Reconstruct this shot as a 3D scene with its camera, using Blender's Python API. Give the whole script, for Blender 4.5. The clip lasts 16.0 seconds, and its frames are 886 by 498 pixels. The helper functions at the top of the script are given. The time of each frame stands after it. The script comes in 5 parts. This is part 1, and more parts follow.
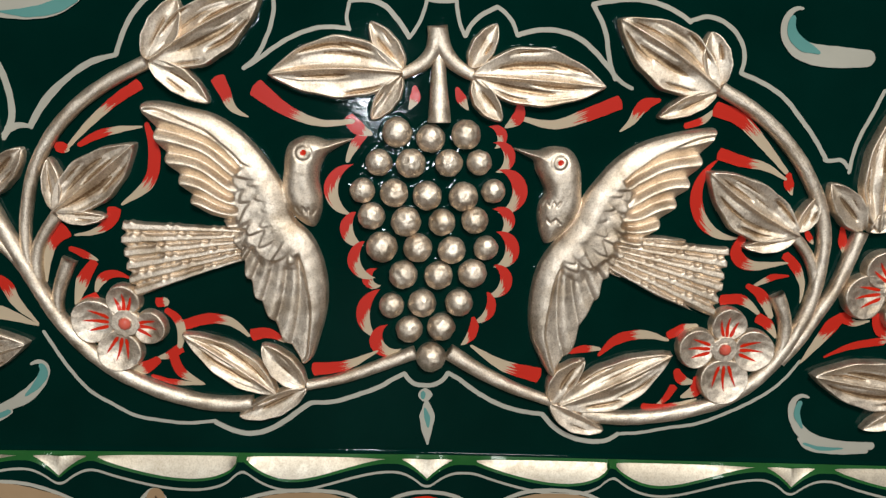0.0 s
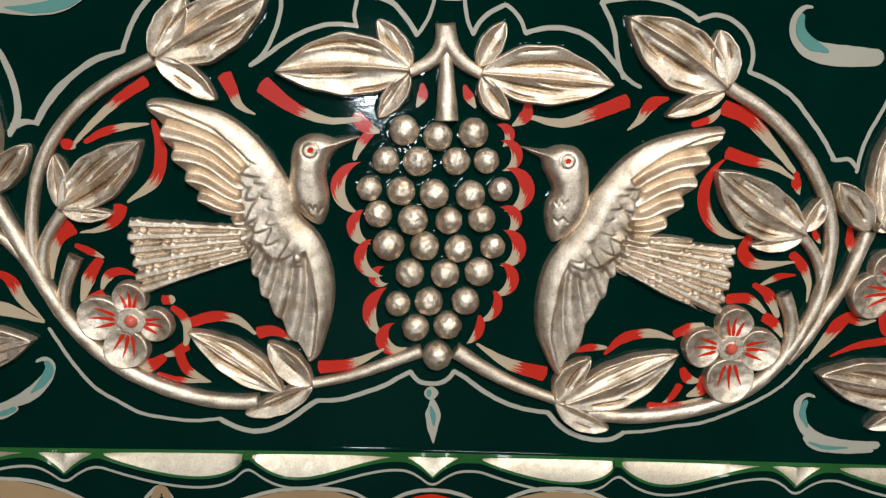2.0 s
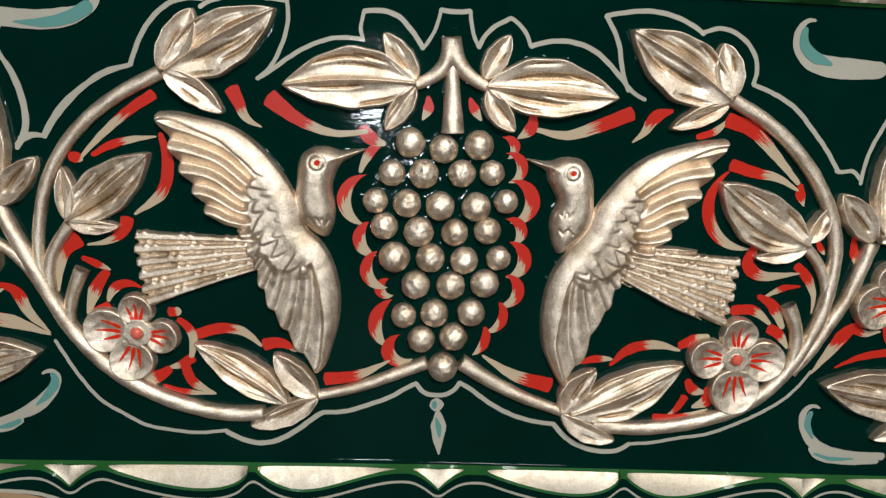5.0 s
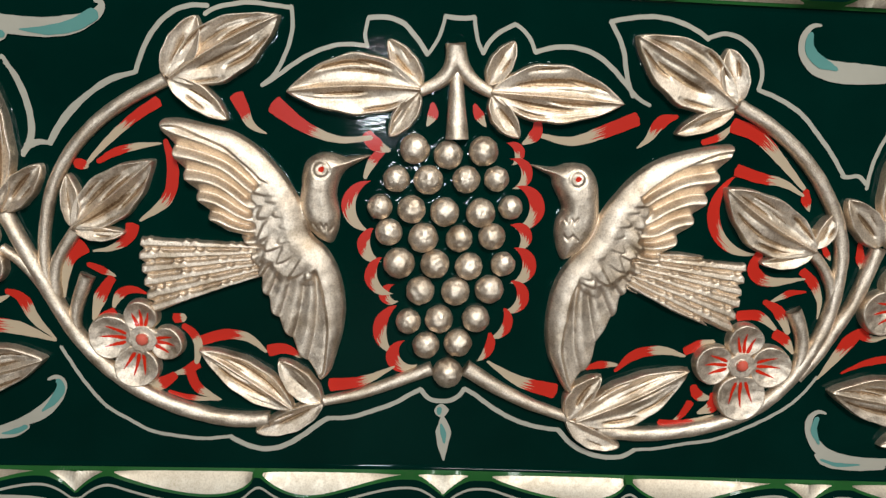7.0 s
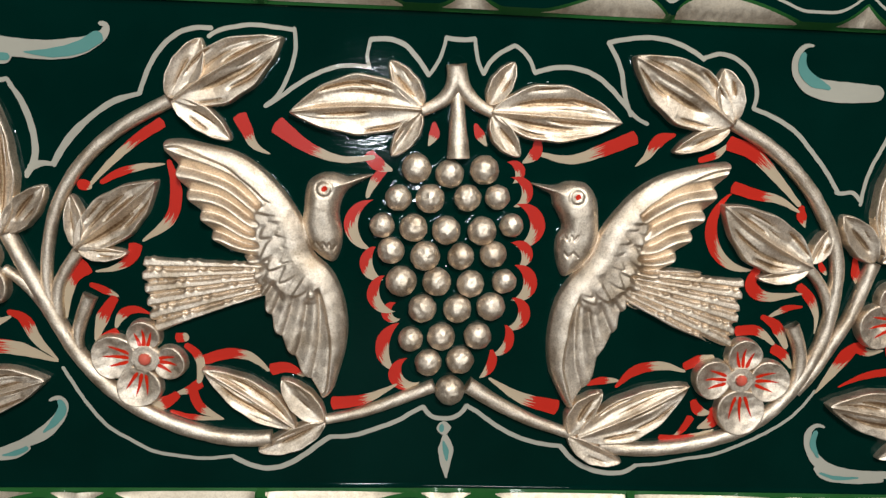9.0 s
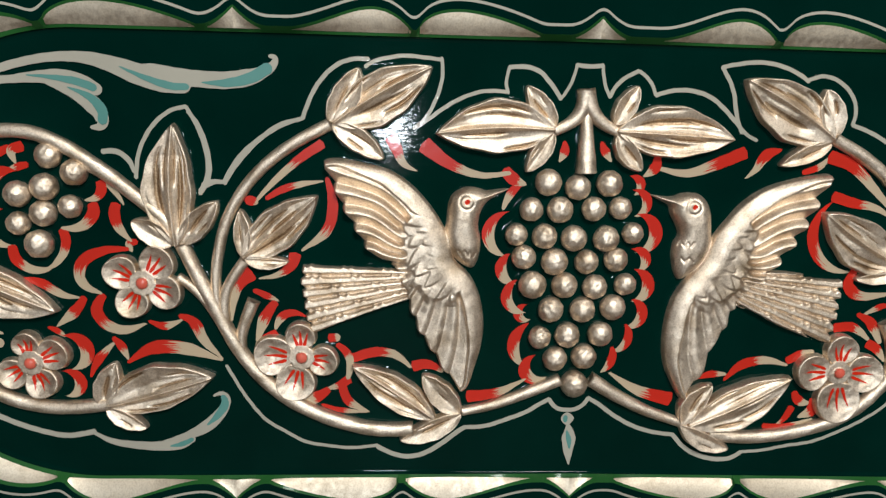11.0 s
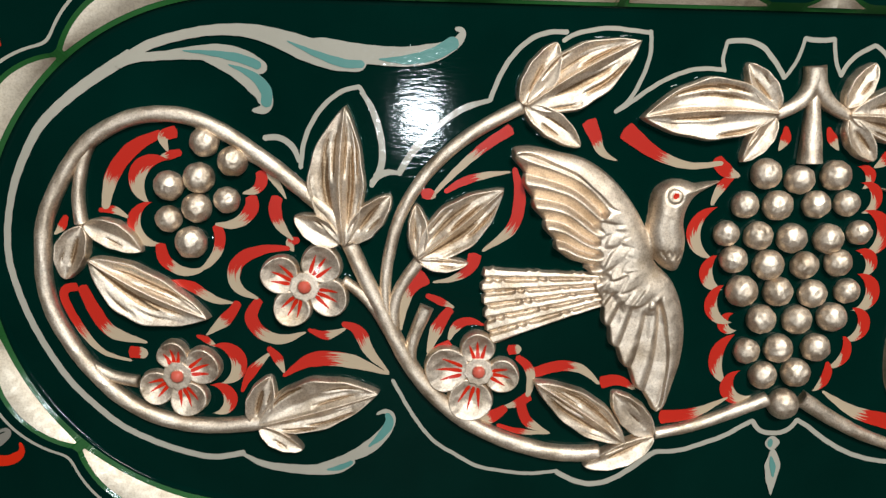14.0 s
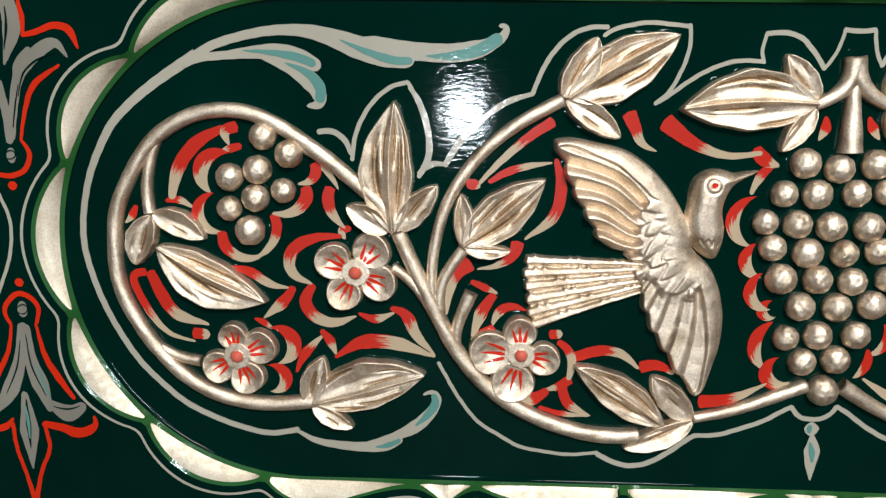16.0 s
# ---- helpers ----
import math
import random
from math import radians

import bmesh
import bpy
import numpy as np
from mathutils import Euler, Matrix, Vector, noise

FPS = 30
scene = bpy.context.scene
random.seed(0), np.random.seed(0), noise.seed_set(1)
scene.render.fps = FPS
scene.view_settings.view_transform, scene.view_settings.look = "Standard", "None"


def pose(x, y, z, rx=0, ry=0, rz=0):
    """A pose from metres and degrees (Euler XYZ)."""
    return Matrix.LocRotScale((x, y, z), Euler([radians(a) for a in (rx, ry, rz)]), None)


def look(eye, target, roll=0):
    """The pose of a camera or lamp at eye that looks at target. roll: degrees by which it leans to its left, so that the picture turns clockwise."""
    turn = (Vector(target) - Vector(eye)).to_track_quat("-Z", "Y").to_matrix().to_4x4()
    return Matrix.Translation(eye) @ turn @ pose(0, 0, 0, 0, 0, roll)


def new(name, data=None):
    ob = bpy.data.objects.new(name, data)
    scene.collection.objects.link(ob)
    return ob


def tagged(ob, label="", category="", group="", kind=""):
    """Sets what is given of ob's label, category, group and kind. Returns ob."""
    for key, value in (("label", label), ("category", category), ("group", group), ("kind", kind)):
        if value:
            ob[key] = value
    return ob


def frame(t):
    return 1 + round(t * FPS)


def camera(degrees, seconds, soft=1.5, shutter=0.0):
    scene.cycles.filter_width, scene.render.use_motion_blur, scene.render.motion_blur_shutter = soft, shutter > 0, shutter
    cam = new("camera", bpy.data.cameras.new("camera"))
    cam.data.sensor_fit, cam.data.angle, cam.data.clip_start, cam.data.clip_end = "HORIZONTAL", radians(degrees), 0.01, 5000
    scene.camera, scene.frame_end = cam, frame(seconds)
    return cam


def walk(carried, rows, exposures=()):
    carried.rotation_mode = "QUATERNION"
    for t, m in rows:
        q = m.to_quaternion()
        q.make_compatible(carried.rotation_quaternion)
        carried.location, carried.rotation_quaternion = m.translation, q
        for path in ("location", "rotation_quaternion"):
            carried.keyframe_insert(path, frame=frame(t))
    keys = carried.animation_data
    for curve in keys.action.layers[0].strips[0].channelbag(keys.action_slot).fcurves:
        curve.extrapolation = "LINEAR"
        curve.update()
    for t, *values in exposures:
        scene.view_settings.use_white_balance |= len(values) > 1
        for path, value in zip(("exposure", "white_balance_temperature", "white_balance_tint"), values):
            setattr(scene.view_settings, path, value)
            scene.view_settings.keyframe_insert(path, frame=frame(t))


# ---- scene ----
cam = camera(63.40, 16.0, soft=1.35)
PATH = [
    (0, (-0.0202, -0.4535, 0.1066), (0.0901, 1.4971, -0.3210), 2.19),
    (0.5, (-0.0215, -0.4538, 0.1063), (0.0890, 1.4962, -0.3241), 2.24),
    (1, (-0.0206, -0.4530, 0.1073), (0.0856, 1.4951, -0.3328), 2.22),
    (1.5, (-0.0225, -0.4526, 0.1072), (0.0901, 1.4952, -0.3327), 2.28),
    (2, (-0.0251, -0.4521, 0.1074), (0.0880, 1.4962, -0.3300), 2.37),
    (2.5, (-0.0279, -0.4522, 0.1083), (0.0958, 1.4952, -0.3303), 2.50),
    (3, (-0.0273, -0.4535, 0.1097), (0.0938, 1.4940, -0.3291), 2.40),
    (3.5, (-0.0261, -0.4531, 0.1091), (0.0871, 1.4964, -0.3228), 2.44),
    (4, (-0.0271, -0.4517, 0.1123), (0.0892, 1.4962, -0.3263), 2.46),
    (4.5, (-0.0291, -0.4524, 0.1106), (0.0867, 1.4989, -0.3124), 2.38),
    (7, (-0.0296, -0.4517, 0.1132), (0.0727, 1.5023, -0.3009), 2.20),
    (7.5, (-0.0264, -0.4508, 0.1177), (0.0711, 1.5046, -0.2908), 2.11),
    (8, (-0.0269, -0.4532, 0.1163), (0.0800, 1.5061, -0.2710), 1.98),
    (8.2, (-0.0268, -0.4536, 0.1166), (0.0823, 1.5057, -0.2697), 1.97),
    (10.3, (-0.0816, -0.4714, 0.1121), (0.0723, 1.4935, -0.2276), 1.91),
    (10.5, (-0.0907, -0.4776, 0.1168), (0.0362, 1.4872, -0.2344), 1.98),
    (11, (-0.1262, -0.4961, 0.1243), (-0.0152, 1.4676, -0.2384), 1.33),
    (11.5, (-0.1465, -0.4871, 0.1186), (-0.0390, 1.4797, -0.2275), 1.75),
    (12, (-0.1431, -0.4660, 0.1177), (-0.0946, 1.5006, -0.2426), 2.53),
    (12.5, (-0.1534, -0.4540, 0.1123), (-0.1353, 1.5148, -0.2390), 2.69),
    (13, (-0.1932, -0.4448, 0.1120), (-0.1269, 1.5216, -0.2473), 2.66),
    (13.5, (-0.2143, -0.4350, 0.1113), (-0.1481, 1.5314, -0.2473), 1.99),
    (14, (-0.2346, -0.4329, 0.1105), (-0.1724, 1.5332, -0.2505), 1.29),
    (14.5, (-0.2534, -0.4374, 0.1088), (-0.1991, 1.5298, -0.2481), 1.11),
    (15, (-0.2638, -0.4407, 0.0989), (-0.1997, 1.5298, -0.2373), 1.13),
    (15.5, (-0.2467, -0.4468, 0.1025), (-0.2567, 1.5222, -0.2483), 0.85),
    (16, (-0.2358, -0.4535, 0.1090), (-0.2930, 1.5105, -0.2646), 0.77),
]
walk(cam, [(t, look(e, g, r)) for t, e, g, r in PATH], exposures=[(0.0, -0.10), (12.0, -0.08), (14.0, 0.04), (16.0, 0.12)])

# ---------- light: a wide lamp under the ceiling, and a small square white one far off, straight in front of the panel, a still stand-in for the light carried at the camera ---
world = bpy.data.worlds.new("world")
scene.world = world
world.use_nodes = True
world.node_tree.nodes["Background"].inputs[0].default_value = (1.0, 0.86, 0.7, 1)
world.node_tree.nodes["Background"].inputs[1].default_value = 0.04


def lamp(name, place, target, size, watts, colour, shape="DISK"):
    data = bpy.data.lights.new(name, "AREA")
    data.shape, data.size, data.energy, data.color = shape, size, watts, colour
    ob = new(name, data)
    ob.matrix_world = look(place, target)
    return ob


lamp("ceiling_lamp", (0.45, -2.30, 1.60), (-0.12, 0.0, 0.0), 0.70, 70, (0.94, 0.955, 0.94))
lamp("camera_light_stand_in", (-0.25, -5.20, 0.11), (-0.25, 0.0, 0.11), 0.27, 88, (0.82, 0.915, 1.0), "SQUARE")


# ---------- materials ----------
def material(name, colour, rough=0.4, metal=0.0, coat=0.0):
    m = bpy.data.materials.new(name)
    m.use_nodes = True
    p = m.node_tree.nodes["Principled BSDF"]
    p.inputs["Base Color"].default_value = (*colour, 1)
    p.inputs["Roughness"].default_value = rough
    p.inputs["Metallic"].default_value = metal
    p.inputs["Coat Weight"].default_value = coat
    p.inputs["Coat Roughness"].default_value = 0.08
    p.inputs["Specular IOR Level"].default_value = 0.5 if metal else 0.12
    return m, m.node_tree, p


def node(tree, kind, **values):
    n = tree.nodes.new(kind)
    for key, value in values.items():
        n.inputs[key.replace("_", " ")].default_value = value
    return n


def noise_at(tree, scale, detail=4.0, stretch=(1, 1, 1), rough=0.55):
    at = tree.nodes.new("ShaderNodeTexCoord")
    spread = node(tree, "ShaderNodeMapping", Scale=stretch)
    tex = node(tree, "ShaderNodeTexNoise", Scale=scale, Detail=detail, Roughness=rough)
    tree.links.new(at.outputs["Object"], spread.inputs["Vector"])
    tree.links.new(spread.outputs["Vector"], tex.inputs["Vector"])
    return tex.outputs["Fac"]


def ramp(tree, fac, stops):
    n = tree.nodes.new("ShaderNodeValToRGB")
    tree.links.new(fac, n.inputs["Fac"])
    while len(n.color_ramp.elements) < len(stops):
        n.color_ramp.elements.new(0.5)
    for e, (at, c) in zip(n.color_ramp.elements, stops):
        e.position, e.color = at, (*c, 1) if len(c) == 3 else (c[0], c[0], c[0], 1)
    return n.outputs["Color"]


def bumped(tree, p, heights, sockets=("Normal",)):
    """heights: (fac, strength, distance in metres), one bump upon another."""
    last = None
    for fac, strength, distance in heights:
        b = node(tree, "ShaderNodeBump", Strength=strength, Distance=distance)
        tree.links.new(fac, b.inputs["Height"])
        if last:
            tree.links.new(last, b.inputs["Normal"])
        last = b.outputs["Normal"]
    for s in sockets:
        tree.links.new(last, p.inputs[s])


def painted(name, dark, light, rough, coat, brush=0.0003, stretch=(1, 1, 1), fine=230):
    m, tree, p = material(name, dark, rough, 0.0, coat)
    tree.links.new(ramp(tree, noise_at(tree, 14, 5), [(0.3, dark), (0.7, light)]), p.inputs["Base Color"])
    bumped(tree, p, [(noise_at(tree, 26, 2), 0.2, brush), (noise_at(tree, fine, 3, stretch), 0.7, brush * 160 / fine)], ("Normal", "Coat Normal"))
    return m


def no_sheen(m):
    """Leaves the gloss to the coat alone."""
    p = m.node_tree.nodes["Principled BSDF"]
    p.inputs["Specular IOR Level"].default_value, p.inputs["Coat Roughness"].default_value = 0.0, 0.045
    return m


LACQUER = no_sheen(painted("dark_green_lacquer", (0.0002, 0.0118, 0.0084), (0.0004, 0.0165, 0.0118), 0.55, 0.20, 0.00026, (0.28, 1, 1), 480))
GREEN = painted("leaf_green_paint", (0.012, 0.075, 0.016), (0.022, 0.115, 0.026), 0.45, 0.2)
CREAM = painted("cream_paint", (0.36, 0.335, 0.27), (0.43, 0.40, 0.325), 0.4, 0.3)
AQUA = painted("sea_green_paint", (0.085, 0.235, 0.205), (0.12, 0.285, 0.25), 0.4, 0.3)
RED = painted("red_paint", (0.56, 0.020, 0.005), (0.66, 0.028, 0.007), 0.35, 0.3)
ROSE = painted("worn_rose_paint", (0.60, 0.09, 0.055), (0.70, 0.15, 0.10), 0.35, 0.5)
GREY = painted("grey_brown_paint", (0.19, 0.175, 0.145), (0.26, 0.24, 0.20), 0.4, 0.3)
BROWN = painted("old_gold_paint", (0.30, 0.19, 0.10), (0.38, 0.25, 0.14), 0.4, 0.3)


def gilded(name, dark, light, rough, grain, worn=0.75):
    m, tree, p = material(name, light, rough, 0.96, 0.15)
    p.inputs["Coat Roughness"].default_value = 0.32
    tint = ramp(tree, noise_at(tree, 45, 6), [(0.28, dark), (0.50, light)])
    fleck = ramp(tree, noise_at(tree, 800, 3, rough=0.7), [(0.36, (0.45, 0.35, 0.25)), (0.56, (1.0, 1.0, 1.0))])
    mix = tree.nodes.new("ShaderNodeMix")
    mix.data_type, mix.blend_type = "RGBA", "MULTIPLY"
    mix.inputs[0].default_value = worn
    tree.links.new(tint, mix.inputs[6])
    tree.links.new(fleck, mix.inputs[7])
    tree.links.new(mix.outputs[2], p.inputs["Base Color"])
    tree.links.new(ramp(tree, noise_at(tree, 240, 4), [(0.3, (rough - 0.08,)), (0.7, (rough + 0.12,))]), p.inputs["Roughness"])
    bumped(tree, p, [(noise_at(tree, 120, 2), 0.5, grain * 0.7), (noise_at(tree, 420, 2), 0.45, grain), (noise_at(tree, 950, 3, rough=0.75), 0.75, grain * 0.9)])
    return m


GOLD = gilded("pale_gilding", (0.555, 0.425, 0.29), (0.88, 0.745, 0.595), 0.49, 0.0003, 0.45)
# ochre gilding of the chisel cuts, with their shade put into the colour
SHADED_OCHRE = gilded("ochre_and_shade_in_cuts", (0.32, 0.205, 0.11), (0.50, 0.35, 0.215), 0.46, 0.0003)
LEAFGOLD = gilded("flat_gold_leaf", (0.64, 0.545, 0.415), (0.74, 0.64, 0.50), 0.54, 0.00004, 0.3)


def two_tone():
    """Red running out into cream along the stroke, in streaks that follow the brush."""
    m, tree, p = material("red_and_cream_brushwork", (0.5, 0.02, 0.01), 0.36, 0.0, 0.4)
    uv = tree.nodes.new("ShaderNodeUVMap")
    spread = node(tree, "ShaderNodeMapping", Scale=(1.6, 9.0, 1))
    shift = tree.nodes.new("ShaderNodeObjectInfo")
    tex = node(tree, "ShaderNodeTexNoise", Scale=1.6, Detail=3.0)
    tree.links.new(uv.outputs["UV"], spread.inputs["Vector"])
    tree.links.new(shift.outputs["Random"], spread.inputs["Location"])
    tree.links.new(spread.outputs["Vector"], tex.inputs["Vector"])
    cut = tree.nodes.new("ShaderNodeSeparateXYZ")
    tree.links.new(uv.outputs["UV"], cut.inputs["Vector"])
    add = tree.nodes.new("ShaderNodeMath")
    add.operation = "MULTIPLY_ADD"
    tree.links.new(tex.outputs["Fac"], add.inputs[0])
    add.inputs[1].default_value = 0.55
    tree.links.new(cut.outputs["X"], add.inputs[2])
    tree.links.new(ramp(tree, add.outputs[0], [(0.755, (0.50, 0.023, 0.012)), (0.785, (0.47, 0.365, 0.245))]), p.inputs["Base Color"])
    bumped(tree, p, [(noise_at(tree, 60, 3), 0.5, 0.0003)], ("Normal", "Coat Normal"))
    return m


TWOTONE = two_tone()
PLASTER = painted("brown_wall_paint", (0.045, 0.030, 0.019), (0.06, 0.040, 0.025), 0.8, 0.0)
BOARDS = painted("brown_floor_boards", (0.085, 0.048, 0.024), (0.11, 0.062, 0.031), 0.6, 0.0)


# ---------- building helpers; panel sizes are in millimetres: x along it, z up it, h out of it ----------
def at(x, z, h):
    return (x / 1000, -h / 1000, z / 1000)


def mesh_of(name, verts, faces, mats, uvs=None, smooth=True, which=None):
    me = bpy.data.meshes.new(name)
    me.from_pydata(verts, [], faces)
    for m in mats:
        me.materials.append(m)
    if smooth:
        me.polygons.foreach_set("use_smooth", [True] * len(faces))
    if which is not None:
        me.polygons.foreach_set("material_index", which)
    if uvs is not None:
        layer = me.uv_layers.new(name="UVMap")
        layer.data.foreach_set("uv", [c for l in me.loops for c in uvs[l.vertex_index]])
    me.update()
    return me


def part(name, me, parent=None, label=""):
    ob = new(name, me)
    if parent:
        ob.parent = parent
    if label:
        tagged(ob, label)
    return ob


def part_group(name, label, category, group="", kind=""):
    return tagged(new(name), label, category, group, kind)


def curve(points, steps=10):
    """A smooth line through the points."""
    p = np.array(points, float)
    if len(p) == 2:
        return p[0] + (p[1] - p[0]) * np.linspace(0, 1, steps + 1)[:, None]
    q = np.vstack([2 * p[0] - p[1], p, 2 * p[-1] - p[-2]])
    k = np.concatenate([[0], np.cumsum(np.sqrt(np.linalg.norm(np.diff(q, axis=0), axis=1)))])
    out = []
    for i in range(len(p) - 1):
        t0, t1, t2, t3 = k[i:i + 4]
        a, b, c, d = q[i:i + 4]
        for t in t1 + (t2 - t1) * np.arange(steps) / steps:
            e, f, g = (a * (t1 - t) + b * (t - t0)) / (t1 - t0), (b * (t2 - t) + c * (t - t1)) / (t2 - t1), (c * (t3 - t) + d * (t - t2)) / (t3 - t2)
            h, m = (e * (t2 - t) + f * (t - t0)) / (t2 - t0), (f * (t3 - t) + g * (t - t1)) / (t3 - t1)
            out.append((h * (t2 - t) + m * (t - t1)) / (t2 - t1))
    return np.array(out + [p[-1]])


def flowing(points, gap=0.9, rounds=14):
    """The same, at even steps and with any stiffness taken out."""
    c = curve(points, 14)
    run = np.concatenate([[0], np.cumsum(np.linalg.norm(np.diff(c, axis=0), axis=1))])
    n = max(6, int(run[-1] / gap))
    even = np.linspace(0, run[-1], n + 1)
    c = np.stack([np.interp(even, run, c[:, 0]), np.interp(even, run, c[:, 1])], 1)
    for _ in range(rounds):
        c[1:-1] = 0.25 * c[:-2] + 0.5 * c[1:-1] + 0.25 * c[2:]
    return c


def sides(line):
    way = np.gradient(line, axis=0)
    way /= np.linalg.norm(way, axis=1)[:, None] + 1e-9
    return np.stack([-way[:, 1], way[:, 0]], 1)


def spread_over(values, n):
    return np.interp(np.linspace(0, 1, n), np.linspace(0, 1, len(values)), values)


# ---------- room: unseen, added to close the place and give the gilding browns to reflect ---
def box(name, x0, x1, y0, y1, z0, z1, mat, label, category):
    v = [(x, y, z) for x in (x0, x1) for y in (y0, y1) for z in (z0, z1)]
    f = [(0, 1, 3, 2), (4, 6, 7, 5), (0, 4, 5, 1), (2, 3, 7, 6), (0, 2, 6, 4), (1, 5, 7, 3)]
    return tagged(new(name, mesh_of(name, v, f, [mat], smooth=False)), label, category, kind="structure")


box("floor", -2.6, 2.6, -5.8, 0.2, -1.3, -1.2, BOARDS, "unseen brown painted board floor, added to close the room", "floor")
box("ceiling", -2.6, 2.6, -5.8, 0.2, 1.9, 2.0, PLASTER, "unseen brown painted ceiling, added to close the room", "ceiling")
box("wall_south", -2.6, 2.6, -5.9, -5.8, -1.3, 2.0, PLASTER, "unseen brown painted wall, added to close the room", "wall")
box("wall_east", 2.6, 2.7, -5.8, 0.2, -1.3, 2.0, PLASTER, "unseen brown painted wall, added to close the room", "wall")
box("wall_west", -2.7, -2.6, -5.8, 0.2, -1.3, 2.0, PLASTER, "unseen brown painted wall, added to close the room", "wall")
box("wall_north", -2.6, 2.6, 0.045, 0.2, -1.3, 2.0, LACQUER, "dark green painted boarded wall behind the panel", "wall")
PANEL = box("panel_board", -0.56, 0.56, 0.0, 0.02, -0.2, 0.24, LACQUER, "dark green glossy lacquered panel with painted scrollwork", "panel")

# ---------- frame round the panel: stopped chamfers along a stadium-shaped opening ----------
FACE, LIP = 8.0, 2.0
END, RADIUS, MID = 338.5, 156.7, 19.2
ARC = math.pi * RADIUS
LOOP = 2 * (2 * END + ARC)


def opening(s):
    """Place and outward normal at s millimetres along the opening: leftwards along the bottom, round, back along the top."""
    s = s % LOOP
    if s < 2 * END:
        x, z, n = END - s, MID - RADIUS, (0, -1)
        z -= 0.016 * max(0.0, x)
    elif s < 2 * END + ARC:
        a = (s - 2 * END) / RADIUS
        n = (-math.sin(a), -math.cos(a))
        x, z = -END + RADIUS * n[0], MID + RADIUS * n[1]
    elif s < 4 * END + ARC:
        x, z, n = s - ARC - 3 * END, MID + RADIUS, (0, 1)
        z -= 0.006 * max(0.0, x)
    else:
        a = (s - 4 * END - ARC) / RADIUS
        n = (math.sin(a), math.cos(a))
        x, z = END + RADIUS * n[0], MID + RADIUS * n[1] - 0.012 * END * (1 - 0.3 * math.cos(a))
    return np.array((x, z)), np.array(n)


def low(x):
    return END - x


def high(x):
    return 3 * END + ARC + x


def turn(x, z):
    return 2 * END + RADIUS * math.atan2(-(x + END), -(z - MID)) % LOOP


CUSPS = [low(-369), turn(-447, -98), turn(-494, -25), turn(-487, 74), turn(-443, 142), high(-362)]
# start, end, where it is deepest, depth
CHAMFERS = [(a + 2, b - 2, 0.5, 13.2) for a, b in zip(CUSPS, CUSPS[1:])]
CHAMFERS += [(low(b), low(a), 1 - peak, 14.5) for a, b, peak in
             [(-366, -272, 0.33), (-221, -128, 0.67), (-123, -28, 0.33), (33, 126, 0.67), (130, 231, 0.33), (288, 385, 0.67)]]
CHAMFERS += [(high(a), high(b), peak, 14.0) for a, b, peak in
             [(-358, -262, 0.35), (-202, -122, 0.67), (-118, -36, 0.33), (46, 125, 0.67), (129, 208, 0.33), (286, 380, 0.67)]]
STOPS = [(low(x), 13.0) for x in (-245, 0, 257)] + [(high(x), 13.0) for x in (-238, 4, 250)]


def swell(v, peak):
    k = math.log(0.5) / math.log(peak)
    return math.sin(math.pi * min(1, max(0, v)) ** k)


def depth(s):
    d = 0.0
    for a, b, peak, most in CHAMFERS:
        if a < s < b:
            d = max(d, most * swell((s - a) / (b - a), peak) ** 0.85)
    for c, most in STOPS:
        d = max(d, most * max(0, 1 - abs(s - c) / 21) ** 1.7)
    return d


def ring(offsets, heights, step=2.0):
    """Verts and faces of a strip that follows the whole opening; offsets(s) outward, heights out of the panel."""
    n = int(LOOP / step)
    v, f = [], []
    for i in range(n):
        s = i * LOOP / n
        p, nm = opening(s)
        for o, h in zip(offsets(s), heights):
            q = p + nm * o
            v.append(at(q[0], q[1], h))
    m = len(heights)
    for i in range(n):
        for j in range(m - 1):
            a, b = i * m + j, ((i + 1) % n) * m + j
            f.append((a, b, b + 1, a + 1))
    return v, f


def green(s):
    """Width of the bright green edging, broader round the end."""
    return 1.9 + 0.8 * min(1, max(0, (s - 2 * END - 10) / 40)) * min(1, max(0, (2 * END + ARC - 10 - s) / 40))


v, f = ring(lambda s: (depth(s) + 2 * green(s), 190, 190), (FACE, FACE, -40))
FRAME = tagged(new("frame_board", mesh_of("frame_board", v, f, [LACQUER], smooth=False)), "dark green lacquered frame board with scalloped gilded edge", "frame", kind="structure")
v, f = ring(lambda s: (0, 0, depth(s) + 2 * green(s)), (-1, LIP, FACE))
part("green_edging", mesh_of("green_edging", v, f, [GREEN], smooth=False), FRAME, "bright green painted chamfer edge")


v, f = ring(lambda s: (-3.4, -2.2, -1.2, -0.4, -0.02), (-0.1, 0.12, 0.42, 0.95, 1.8))
part("fillet", mesh_of("fillet", v, f, [LACQUER]), FRAME, "thick lacquer in the corner under the frame")


def slope_height(o, s):
    return LIP + (FACE - LIP) * o / (depth(s) + 2 * green(s))


def facet(s0, s1, tone):
    n = max(8, int((s1 - s0) / 2))
    v, f = [], []
    for i in range(n + 1):
        s = s0 + (s1 - s0) * i / n
        p, nm = opening(s)
        d = depth(s)
        for j in range(5):
            o = green(s) + d * j / 4
            q = p + nm * o
            v.append(at(q[0], q[1], slope_height(o, s) + 0.25 + 0.8 * math.sin(math.pi * j / 4) * (d / 15)))
        if i:
            for j in range(4):
                a, b = (i - 1) * 5 + j, i * 5 + j
                f.append((a, b, b + 1, a + 1))
    part("gilded_chamfer", mesh_of("gilded_chamfer", v, f, [tone]), FRAME, "flat gold leaf scallop")


